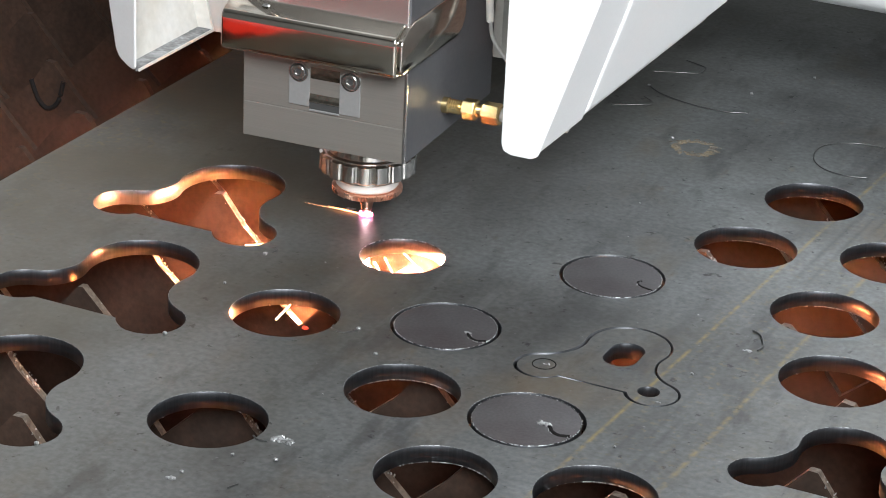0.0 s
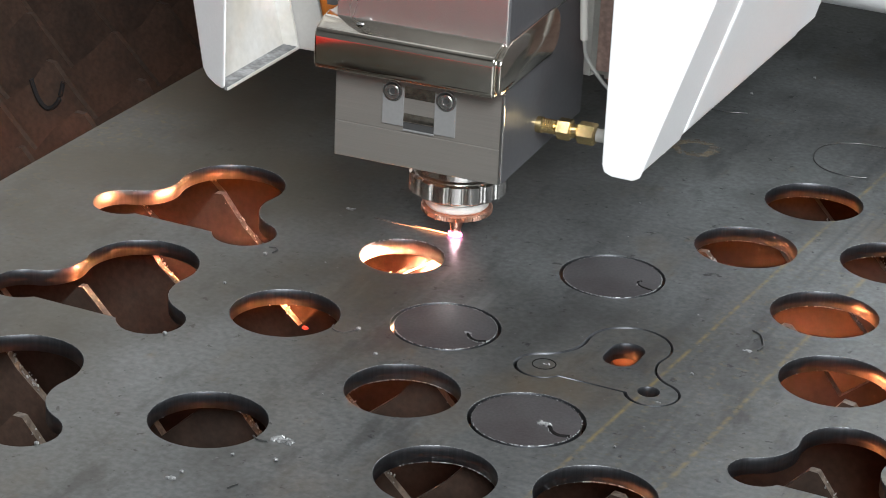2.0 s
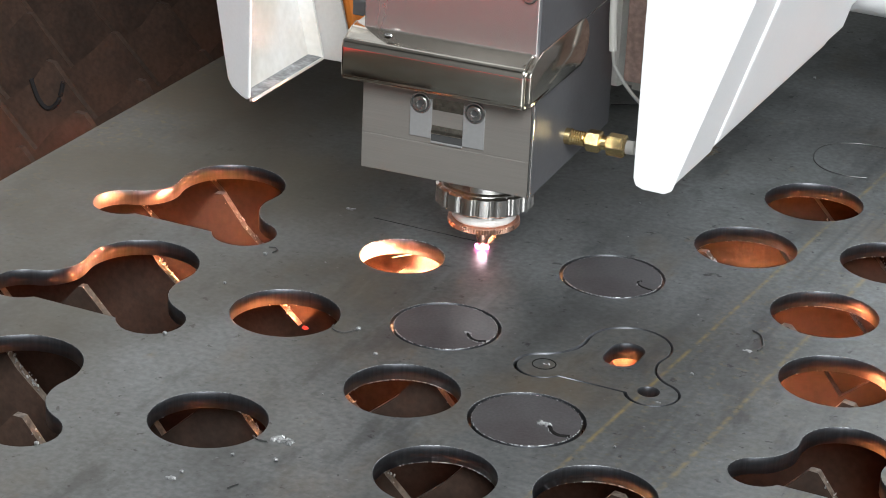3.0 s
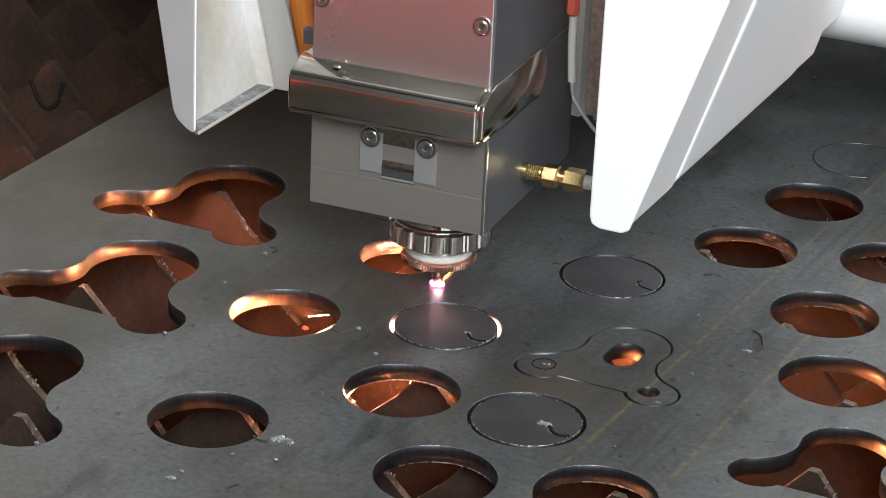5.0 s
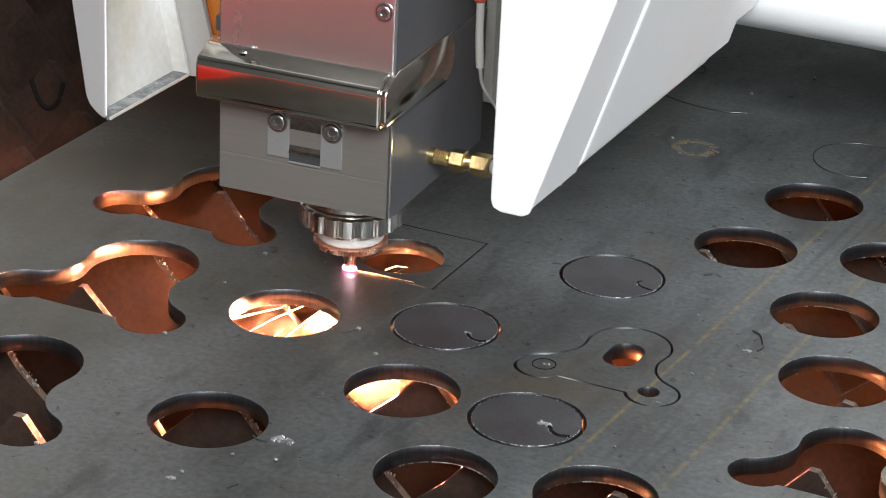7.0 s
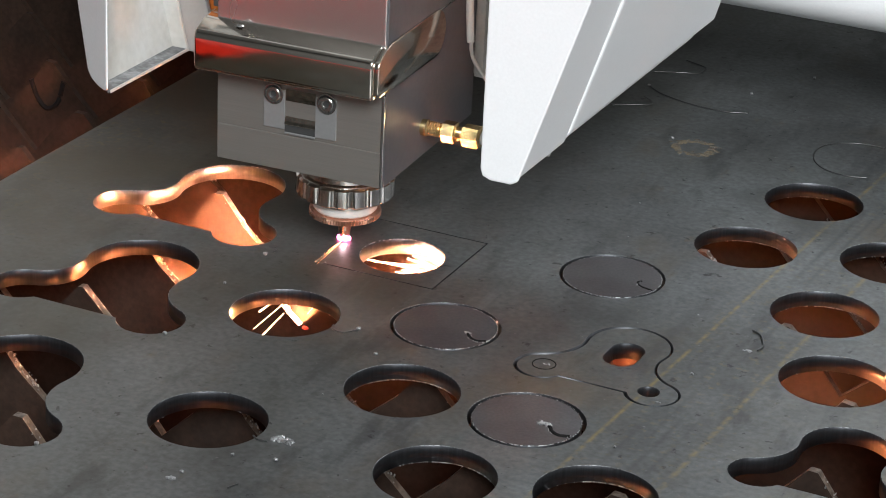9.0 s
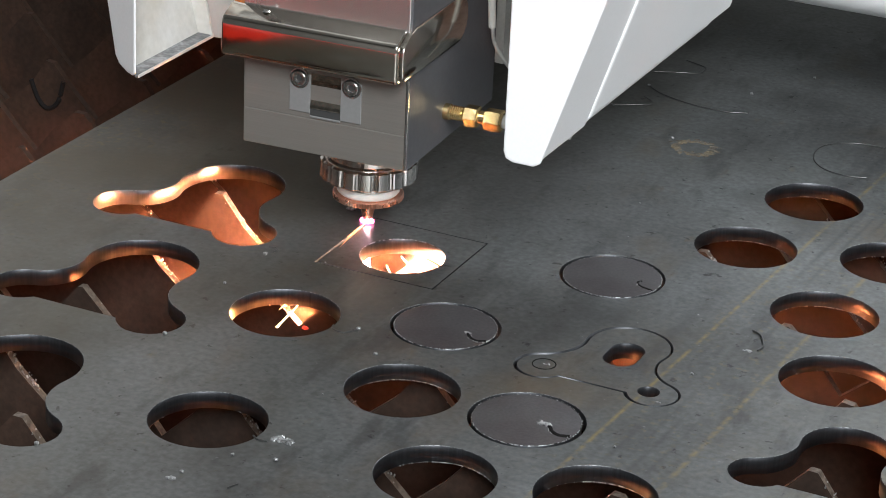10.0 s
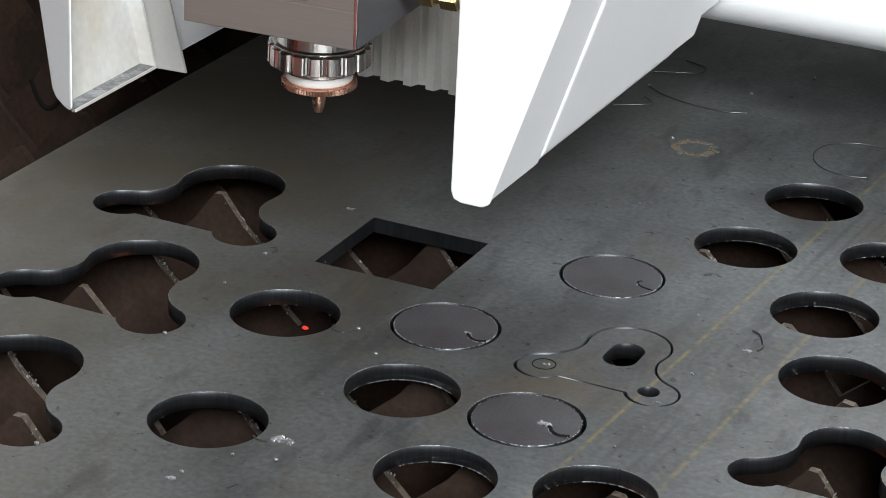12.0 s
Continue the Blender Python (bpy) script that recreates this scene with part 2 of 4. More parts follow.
def box(x0, x1, y0, y1, z0, z1, bevel=0.0, seg=2, bm=None):
    """A box in millimetres."""
    bm = bm or bmesh.new()
    vs = bmesh.ops.create_cube(bm, size=1)["verts"]
    for v in vs:
        v.co = Vector(((x0 + x1) / 2 + v.co.x * (x1 - x0), (y0 + y1) / 2 + v.co.y * (y1 - y0), (z0 + z1) / 2 + v.co.z * (z1 - z0))) * MM
    if bevel:
        es = list({e for v in vs for e in v.link_edges})
        bmesh.ops.bevel(bm, geom=es, offset=bevel * MM, segments=seg, profile=0.5, affect="EDGES")
    return bm


def prism(pts, axis, a0, a1, bevel=0.0, bm=None, seg=2):
    """A closed outline of (u, v) millimetres drawn out along an axis from a0 to a1. x: (y, z), y: (x, z), z: (x, y)."""
    bm = bm or bmesh.new()

    def put(u, v, a):
        return Vector({"x": (a, u, v), "y": (u, a, v), "z": (u, v, a)}[axis]) * MM
    lo = [bm.verts.new(put(u, v, a0)) for u, v in pts]
    hi = [bm.verts.new(put(u, v, a1)) for u, v in pts]
    fs = [bm.faces.new(lo), bm.faces.new(hi[::-1])]
    k = len(pts)
    for i in range(k):
        fs.append(bm.faces.new((lo[i], hi[i], hi[(i + 1) % k], lo[(i + 1) % k])))
    if bevel:
        bmesh.ops.bevel(bm, geom=list({e for f in fs for e in f.edges}), offset=bevel * MM, segments=seg, profile=0.5, affect="EDGES")
    return bm


def lathe(profile, n=48, axis="z", centre=(0, 0, 0), bm=None, ripple=None):
    """A closed profile of (radius, height) millimetres turned round an axis; ripple(angle, radius) alters the radius."""
    bm = bm or bmesh.new()
    rings = []
    for i in range(n):
        a = 2 * math.pi * i / n
        ring = []
        for r, h in profile:
            rr = ripple(a, r) if ripple else r
            u, v = rr * math.cos(a), rr * math.sin(a)
            p = {"z": (u, v, h), "x": (h, u, v), "y": (u, h, v)}[axis]
            ring.append(bm.verts.new((Vector(p) + Vector(centre)) * MM))
        rings.append(ring)
    for i in range(n):
        a, b = rings[i], rings[(i + 1) % n]
        for j in range(len(profile) - 1):
            bm.faces.new((a[j], b[j], b[j + 1], a[j + 1]))
    if profile[0][0] > 0:
        bm.faces.new([r[0] for r in rings])
    if profile[-1][0] > 0:
        bm.faces.new([r[-1] for r in rings][::-1])
    bmesh.ops.remove_doubles(bm, verts=bm.verts[:], dist=1e-7)
    return bm


def tube(points, radius, sides=8, bm=None, taper=None):
    """A round wire through points in millimetres."""
    bm = bm or bmesh.new()
    ps = [Vector(p) for p in points]
    rings = []
    for i, p in enumerate(ps):
        d = (ps[min(i + 1, len(ps) - 1)] - ps[max(i - 1, 0)]).normalized()
        s = d.orthogonal().normalized() if abs(d.z) > 0.95 else d.cross(Vector((0, 0, 1))).normalized()
        u = s.cross(d)
        r = radius * (taper(i / (len(ps) - 1)) if taper else 1)
        rings.append([bm.verts.new((p + r * (math.cos(2 * math.pi * k / sides) * s + math.sin(2 * math.pi * k / sides) * u)) * MM) for k in range(sides)])
    for a, b in zip(rings, rings[1:]):
        for k in range(sides):
            bm.faces.new((a[k], a[(k + 1) % sides], b[(k + 1) % sides], b[k]))
    bm.faces.new(rings[0][::-1])
    bm.faces.new(rings[-1])
    return bm


def smooth_line(ctrl, steps=6):
    """Points on a smooth line through the control points."""
    c = [Vector(p) for p in ctrl]
    out = []
    for i in range(len(c) - 1):
        a, b, d, e = c[max(i - 1, 0)], c[i], c[i + 1], c[min(i + 2, len(c) - 1)]
        for k in range(steps):
            t = k / steps
            out.append(0.5 * (2 * b + (d - a) * t + (2 * a - 5 * b + 4 * d - e) * t * t + (3 * b - a - 3 * d + e) * t ** 3))
    return out + [c[-1]]


def lump(centre, size, seed, bm=None, rough=0.45, sub=2):
    """A knobbly bead, millimetres."""
    bm = bm or bmesh.new()
    vs = bmesh.ops.create_icosphere(bm, subdivisions=sub, radius=1)["verts"]
    for v in vs:
        k = 1 + rough * noise.noise(v.co * 1.7 + Vector((seed * 7.3, seed, -seed)))
        v.co = (Vector(centre) + Vector((v.co.x * size[0], v.co.y * size[1], v.co.z * size[2])) * k) * MM
    return bm


# ------------------------------------------------------------------ outlines of the cut parts
def circle(cx, cy, r, n=72):
    return [(cx + r * math.cos(2 * math.pi * i / n), cy + r * math.sin(2 * math.pi * i / n)) for i in range(n)]


def arc(c, r, a0, a1, n):
    return [(c[0] + r * math.cos(a0 + (a1 - a0) * i / n), c[1] + r * math.sin(a0 + (a1 - a0) * i / n)) for i in range(n + 1)]


def fillet(c1, r1, c2, r2, rf, side):
    """The centre of a hollow fillet that touches two circles."""
    d = math.dist(c1, c2)
    a, b = r1 + rf, r2 + rf
    t = (a * a - b * b + d * d) / (2 * d)
    h = math.sqrt(max(a * a - t * t, 0)) * side
    ux, uy = (c2[0] - c1[0]) / d, (c2[1] - c1[1]) / d
    return c1[0] + ux * t - uy * h, c1[1] + uy * t + ux * h


def lever(left, rl, main, rm, right, rr, base, f1, f2, grow=0.0):
    """Outline of a bell-crank lever: two small eyes on a straight foot and one large head, joined by hollow fillets."""
    rl, rm, rr, base, f1, f2 = rl + grow, rm + grow, rr + grow, base - grow, f1 - grow, f2 - grow
    fl = fillet(left, rl, main, rm, f1, 1)
    fr = fillet(main, rm, right, rr, f2, 1)

    def ang(c, p):
        return math.atan2(p[1] - c[1], p[0] - c[0])
    s = base - left[1]
    a0 = -math.acos(max(-1, min(1, math.sqrt(max(rl * rl - s * s, 0)) / rl)))
    a1 = ang(left, fl)
    pts = arc(left, rl, a0, a1 - 2 * math.pi if a1 > a0 else a1, 26)
    b0, b1 = ang(fl, left), ang(fl, main)
    while b1 < b0:
        b1 += 2 * math.pi
    pts += arc(fl, f1, b0, b1 if b1 - b0 < math.pi else b1 - 2 * math.pi, 12)[1:]
    c0, c1 = ang(main, fl), ang(main, fr)
    while c1 > c0:
        c1 -= 2 * math.pi
    pts += arc(main, rm, c0, c1, 34)[1:]
    d0, d1 = ang(fr, main), ang(fr, right)
    while d1 < d0:
        d1 += 2 * math.pi
    pts += arc(fr, f2, d0, d1 if d1 - d0 < math.pi else d1 - 2 * math.pi, 12)[1:]
    s = base - right[1]
    e0 = ang(right, fr)
    e1 = math.atan2(s, -math.sqrt(max(rr * rr - s * s, 0)))
    while e1 > e0:
        e1 -= 2 * math.pi
    pts += arc(right, rr, e0, e1, 26)[1:]
    return pts[::-1]


def big_lever(dx, dy, grow=0.0):
    return lever((-118.0 + dx, -12.7 + dy), 12.4, (-90.2 + dx, 25.7 + dy), 21.6, (-61.7 + dx, -14.8 + dy), 12.7, -20.3 + dy, 16.1, 21.1, grow)


def small_lever(dx, dy, grow=0.0):
    return lever((86.1 + dx, -62.8 + dy), 9.4, (107.2 + dx, -32.2 + dy), 15.2, (128.2 + dx, -63.7 + dy), 9.3, -67.3 + dy, 18.5, 16.1, grow)


def slot(cx, cy, r, half, tilt, n=12):
    c, s = math.cos(tilt), math.sin(tilt)
    pts = arc((0, half), r, 0, math.pi, n) + arc((0, -half), r, math.pi, 2 * math.pi, n)
    return [(cx + x * c - y * s, cy + x * s + y * c) for x, y in pts]


def grown(loop, d):
    """A loop (anticlockwise) moved outwards by d."""
    out = []
    k = len(loop)
    for i in range(k):
        a, b = loop[i - 1], loop[(i + 1) % k]
        t = Vector((b[0] - a[0], b[1] - a[1])).normalized()
        out.append((loop[i][0] + t.y * d, loop[i][1] - t.x * d))
    return out


def sheet(outer, holes, top, thick, chamfer=0.25, sharp=()):
    """A flat plate with holes and small chamfers. Material 0: faces, 1: cut walls, 2: chamfers."""
    bm = bmesh.new()

    def cap(z, grow_by):
        es, rings = [], []
        for j, lp in enumerate([outer] + holes):
            g = 0.0 if j in sharp else grow_by
            lp2 = grown(lp, -g if j == 0 else g)
            vs = [bm.verts.new((x * MM, y * MM, z * MM)) for x, y in lp2]
            es += [bm.edges.new((vs[i], vs[(i + 1) % len(vs)])) for i in range(len(vs))]
            rings.append(vs)
        bmesh.ops.triangle_fill(bm, use_beauty=True, use_dissolve=False, edges=es)
        return rings
    a = cap(top, chamfer)
    b = cap(top - thick, 0.0)
    wall = []
    for j, lp in enumerate([outer] + holes):
        k = len(lp)
        if j in sharp:
            mid = a[j]
        else:
            mid = [bm.verts.new((x * MM, y * MM, (top - chamfer) * MM)) for x, y in lp]
        for i in range(k):
            i2 = (i + 1) % k
            if j not in sharp:
                f = bm.faces.new((a[j][i], a[j][i2], mid[i2], mid[i]))
                f.material_index = 2
            f = bm.faces.new((mid[i], mid[i2], b[j][i2], b[j][i]))
            f.material_index = 1
            f.smooth = len(lp) > 8
            wall.append(f)
    return bm


def part_keep(name, bm, materials, parent=None):
    """Like part(), keeping each face's shading."""
    bmesh.ops.recalc_face_normals(bm, faces=bm.faces[:])
    me = bpy.data.meshes.new(name)
    bm.to_mesh(me)
    bm.free()
    for m in materials:
        me.materials.append(m)
    ob = new(name, me)
    if parent:
        ob.parent = parent
    return ob


# ------------------------------------------------------------------ hall
def hall():
    floor = part("floor", box(-4500, 4500, -4500, 4500, -900, -800), CONCRETE)
    tagged(floor, "grey concrete workshop floor", "floor", kind="structure")
    c = part("ceiling", box(-4500, 4500, -4500, 4500, 4200, 4300), WALL)
    tagged(c, "pale painted workshop ceiling", "ceiling", kind="structure")
    for name, d in (("wall_north", (-4500, 4500, 4500, 4600, -800, 4200)), ("wall_west", (-4600, -4500, -4500, 4500, -800, 4200)),
                    ("wall_east", (4500, 4600, -4500, 4500, -800, 4200)), ("wall_south", (-4500, 4500, -4600, -4500, -800, 4200))):
        tagged(part(name, box(*d), WALL), "pale painted workshop wall", "wall", kind="structure")


hall()

# ------------------------------------------------------------------ the plate
T = 6.3
HOLE = 20.3
ROUND = {"A": (-12.7, -70.9), "B": (5.4, -157.3), "C": (52.1, -105.2), "G": (88.2, -154.0), "H": (138.7, -140.5),
         "I": (123.0, 134.4), "J": (114.0, 75.0), "K": (160.6, 30.6), "L": (181.3, -21.2), "M": (169.3, 89.8)}
DISCS = {"D": (43.0, -51.2), "E": (98.3, -103.5), "F": (78.9, 21.5)}
SQ = 25.1


def plate():
    outer = [(-172.5, -400), (620, -400), (620, 900), (-172.5, 900)]
    holes = [circle(*c, HOLE) for c in ROUND.values()] + [circle(*c, HOLE) for c in DISCS.values()]
    holes += [big_lever(0, 0), big_lever(9.7, -85.4), big_lever(18.0, -178.5), small_lever(92.9, -36.3, 0.4), small_lever(0, 0, 0.75)]
    holes.append([(-SQ, -SQ), (SQ, -SQ), (SQ, SQ), (-SQ, SQ)])
    top = empty("steel_plate", "grey mill-scaled steel plate with laser-cut openings, lying on slats", "steel plate")
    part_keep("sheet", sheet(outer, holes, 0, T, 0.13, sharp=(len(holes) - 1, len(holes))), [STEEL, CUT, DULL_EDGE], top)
    # dross beads hanging on the lower rims
    rnd = random.Random(5)
    bm = bmesh.new()
    for k, c in ROUND.items():
        for _ in range({"A": 6, "B": 4, "C": 90, "G": 90, "H": 80, "I": 26, "J": 60, "K": 60, "L": 12, "M": 40}[k]):
            a = rnd.gauss(1.75, 0.55)
            r = rnd.uniform(0.08, 0.26)
            lump((c[0] + (HOLE - 0.12) * math.cos(a), c[1] + (HOLE - 0.12) * math.sin(a), -T + 0.12), (r * 1.6, r, r), rnd.random() * 9, bm, sub=1)
    tagged(part("dross", bm, SLAG, top, "silvery dross beads on the lower rims"), kind="stuff")


plate()


def groove(points, width, material, parent, z=0.06):
    """A burnt furrow lying in the surface, with raised ragged lips."""
    part("lead_in_cut", tube([(p.x, p.y, z) for p in smooth_line([(*q, 0) for q in points], 6)], width, 6), material, parent)


def slag_pile(cx, cy, n, spread, size, seed, parent, name="slag"):
    rnd = random.Random(seed)
    bm = bmesh.new()
    for _ in range(n):
        r = size * rnd.uniform(0.5, 1.2)
        lump((cx + rnd.uniform(-1, 1) * spread, cy + rnd.uniform(-1, 1) * spread * 0.5, r * 0.4), (r * 1.3, r, r * 0.8), rnd.random() * 9, bm, 0.7, 1)
    return part(name, bm, SLAG, parent)


def discs():
    leads = ([(9.5, -1.4), (12.0, -4.5), (14.9, -5.8), (18.2, -4.6)], [(6.5, -0.3), (9.2, -1.2), (10.7, -3.6), (14.0, -5.2), (17.6, -4.2)],
             [(11.5, 1.5), (10.4, -0.4), (13.0, -3.2), (18.0, -4.5)])
    for i, (k, (x, y)) in enumerate(DISCS.items()):
        dx, dy = ((-0.05, 0.1), (-0.1, 0.1), (0.1, 0.0))[i]
        d = empty("cut_disc", ("dark steel disc with silvery slag, still lying in its kerf", "dark steel disc with a slag pile, still in its kerf",
                               "grey steel disc with a curled lead-in, still in its kerf")[i], "steel disc", "cut discs in the plate")
        d.matrix_world = pose((x + dx) * MM, (y + dy) * MM, 0)
        part_keep("disc", sheet(circle(0, 0, (18.95, 18.75, 19.05)[i], 96), [], -0.1, T - 0.2, 0.2), [DISC, CUT, BRIGHT_EDGE], d)
        groove(leads[i], (0.6, 0.65, 0.35)[i], KERF, d, -0.05)
        bm = bmesh.new()
        rnd = random.Random(40 + i)
        for p in smooth_line([(*q, 0) for q in leads[i]], 8):
            if rnd.random() < (0.8, 0.6, 0.3)[i]:
                r = rnd.uniform(0.15, 0.4)
                lump((p.x + rnd.uniform(-0.6, 0.6), p.y + rnd.choice((-0.7, 0.7)), 0), (r, r, r * 0.7), rnd.random() * 9, bm, 0.6, 1)
        # ragged bright burr round the rim
        for _ in range((120, 100, 90)[i]):
            a = rnd.uniform(0, 6.283)
            r = rnd.uniform(0.08, 0.26)
            lump((18.9 * math.cos(a), 18.9 * math.sin(a), -0.12), (r * 1.2, r * 1.2, r * 0.7), rnd.random() * 9, bm, 0.6, 1)
        part("burr", bm, SLAG, d, "bright ragged burr")
        if i < 2:
            slag_pile(leads[i][0][0], leads[i][0][1], (10, 22)[i], (1.2, 2.0)[i], (0.5, 0.7)[i], 60 + i, d)


discs()


def lever_part():
    d = empty("cut_lever", "grey steel bell-crank lever still lying in its cut", "steel lever")
    holes = [circle(126.6, -62.7, 3.9, 36), slot(108.2, -39.7, 6.2, 3.6, 0.0)]
    part_keep("lever_body", sheet(small_lever(0.2, 0.1, -0.35), holes, -0.12, T - 0.2, 0.15), [STEEL, CUT, CUT], d)
    part("etched_ring", tube([(86.4 + 4.2 * math.cos(a), -61.4 + 4.2 * math.sin(a), -0.08) for a in [6.283 * i / 40 for i in range(41)]], 0.22, 6), KERF, d)
    slag_pile(87.0, -61.0, 5, 1.2, 0.4, 71, d)
    slag_pile(132.4, -69.4, 6, 0.7, 0.45, 72, d)


lever_part()

# ------------------------------------------------------------------ slats of the cutting table
SLAT_Y = [27.0 + 50.4 * k + {-4: 0, -3: 0, -2: -2.2, -1: 3.4, 0: 2.2, 1: 2.8, 2: 0, 3: 3}.get(k, 0) for k in range(-6, 14)]
PITCH = 49.0
VALLEY = 24.5
# where a tooth stands on each slat near the cut, and the slat worn to a shorter pitch
PHASE = {-4: -9.0, -3: -6.5, -2: -0.5, -1: -9.3, 0: 0.0, 1: -3.0, 2: -1.0, 3: 0.0, 4: -2.0, 5: -5.0, 6: 0.5, 7: -3.5}


def slat(y, seed, phase, pitch):
    rnd = random.Random(seed)
    d = empty("table_slat", "rusty saw-toothed steel support slat of the cutting table", "support slat", "slats under the plate")
    d.matrix_world = pose(0, y * MM, 0)
    top = []
    x = phase - 12 * pitch
    while x <= 640:
        pk = T + 0.1 + (rnd.uniform(0, 1.5) if rnd.random() < 0.5 else 0)
        flat = rnd.uniform(0.8, 2.5)
        top += [(x - flat, -pk - 0.3), (x + flat, -pk - rnd.uniform(0, 0.8))]
        top += [(x + pitch * 0.25 + rnd.uniform(-2, 2), -T - VALLEY * 0.5 + rnd.uniform(-1.5, 0.5)), (x + pitch / 2 + rnd.uniform(-1, 1), -T - VALLEY)]
        top += [(x + pitch * 0.75 + rnd.uniform(-2, 2), -T - VALLEY * 0.5 + rnd.uniform(-1.5, 0.5))]
        x += pitch
    bm = bmesh.new()
    foot = -95.0
    rows = []
    for u, v in top:
        rows.append([bm.verts.new(Vector(p) * MM) for p in ((u, -1.6, foot), (u, -1.6, v), (u, 1.6, v), (u, 1.6, foot))])
    for a, b in zip(rows, rows[1:]):
        for j in range(4):
            f = bm.faces.new((a[j], a[(j + 1) % 4], b[(j + 1) % 4], b[j]))
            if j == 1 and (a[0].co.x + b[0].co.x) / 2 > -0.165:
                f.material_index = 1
    bm.faces.new(rows[0])
    bm.faces.new(rows[-1][::-1])
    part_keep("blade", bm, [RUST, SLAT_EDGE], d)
    if abs(y - 127.8) < 0.5:
        hook = [(-256.5, -1.6, -17.5), (-252.6, -1.6, -26.6), (-247.3, -1.6, -30.4), (-241.6, -1.6, -25.8), (-238.5, -1.6, -15.4)]
        part("hook_slot", tube(smooth_line(hook, 6), 1.2, 8), KERF, d, "dark oblong slot edge")
    bm = bmesh.new()
    for kx in range(-3, 5):
        for _ in range(rnd.choice((14, 24, 34, 50))):
            u = rnd.uniform(1, 20)
            r = rnd.uniform(0.15, 0.5)
            lump((phase + kx * pitch + u, rnd.uniform(-1.6, 1.6), -T - u + rnd.uniform(-0.5, 0.3)), (r, r, r * 1.3), rnd.random() * 9, bm, 0.8, 1)
    if len(bm.verts):
        tagged(part("slag_crust", bm, SLAG, d, "silvery spatter on the slat edge"), kind="stuff")
    else:
        bm.free()


for i, y in enumerate(SLAT_Y):
    slat(y, 13 + i, PHASE.get(i - 6, -2.0), 48.1 if i == 4 else PITCH)

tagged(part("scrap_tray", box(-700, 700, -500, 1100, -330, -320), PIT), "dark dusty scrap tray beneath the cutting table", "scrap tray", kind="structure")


def table_frame():
    f = empty("table_frame", "dark steel frame carrying the support slats", "machine frame", kind="structure")
    for n, d in (("side_rail", (-640, -600, -480, 1080, -320, -60)), ("side_rail", (640, 680, -480, 1080, -320, -60)),
                 ("end_rail", (-640, 680, -520, -480, -320, -132)), ("end_rail", (-640, 680, 1080, 1120, -320, -60))):
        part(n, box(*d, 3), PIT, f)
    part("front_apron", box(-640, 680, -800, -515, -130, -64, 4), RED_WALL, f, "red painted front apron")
    # unseen panels added to block the glow of the jet parked below the tray
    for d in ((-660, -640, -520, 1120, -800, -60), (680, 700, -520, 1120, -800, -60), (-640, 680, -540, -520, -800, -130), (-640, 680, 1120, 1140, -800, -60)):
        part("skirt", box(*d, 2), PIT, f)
    for x in (-620, 660):
        for y in (-500, 1100):
            part("leg", box(x - 40, x + 40, y - 40, y + 40, -800, -318, 4), PIT, f)


table_frame()


# ------------------------------------------------------------------ cutting head, about its nozzle axis
def cap_screw(x, y, z, r, parent):
    s = part("cap_screw", lathe([(r, 0), (r, -1.1), (r - 0.25, -1.3), (r * 0.56, -1.3), (r * 0.5, -0.5), (0, -0.5)], 28, "y", (x, y, z)), SCREW, parent, smooth=False)
    # dark ring painting the shaded gap of the counterbore round the screw
    w = part("washer", lathe([(r * 1.22, 0), (r * 1.22, -0.3), (r * 1.0, -0.32)], 28, "y", (x, y, z)), DARK, s)
    part("rim", lathe([(r * 1.36, 0), (r * 1.36, -0.5), (r * 1.2, -0.5), (r * 1.2, 0)], 28, "y", (x, y, z)), SCREW, s)
    h = part("socket", lathe([(r * 0.45, -0.5), (r * 0.45, -0.62), (0, -0.62)], 6, "y", (x, y, z)), DARK, s)
    return s


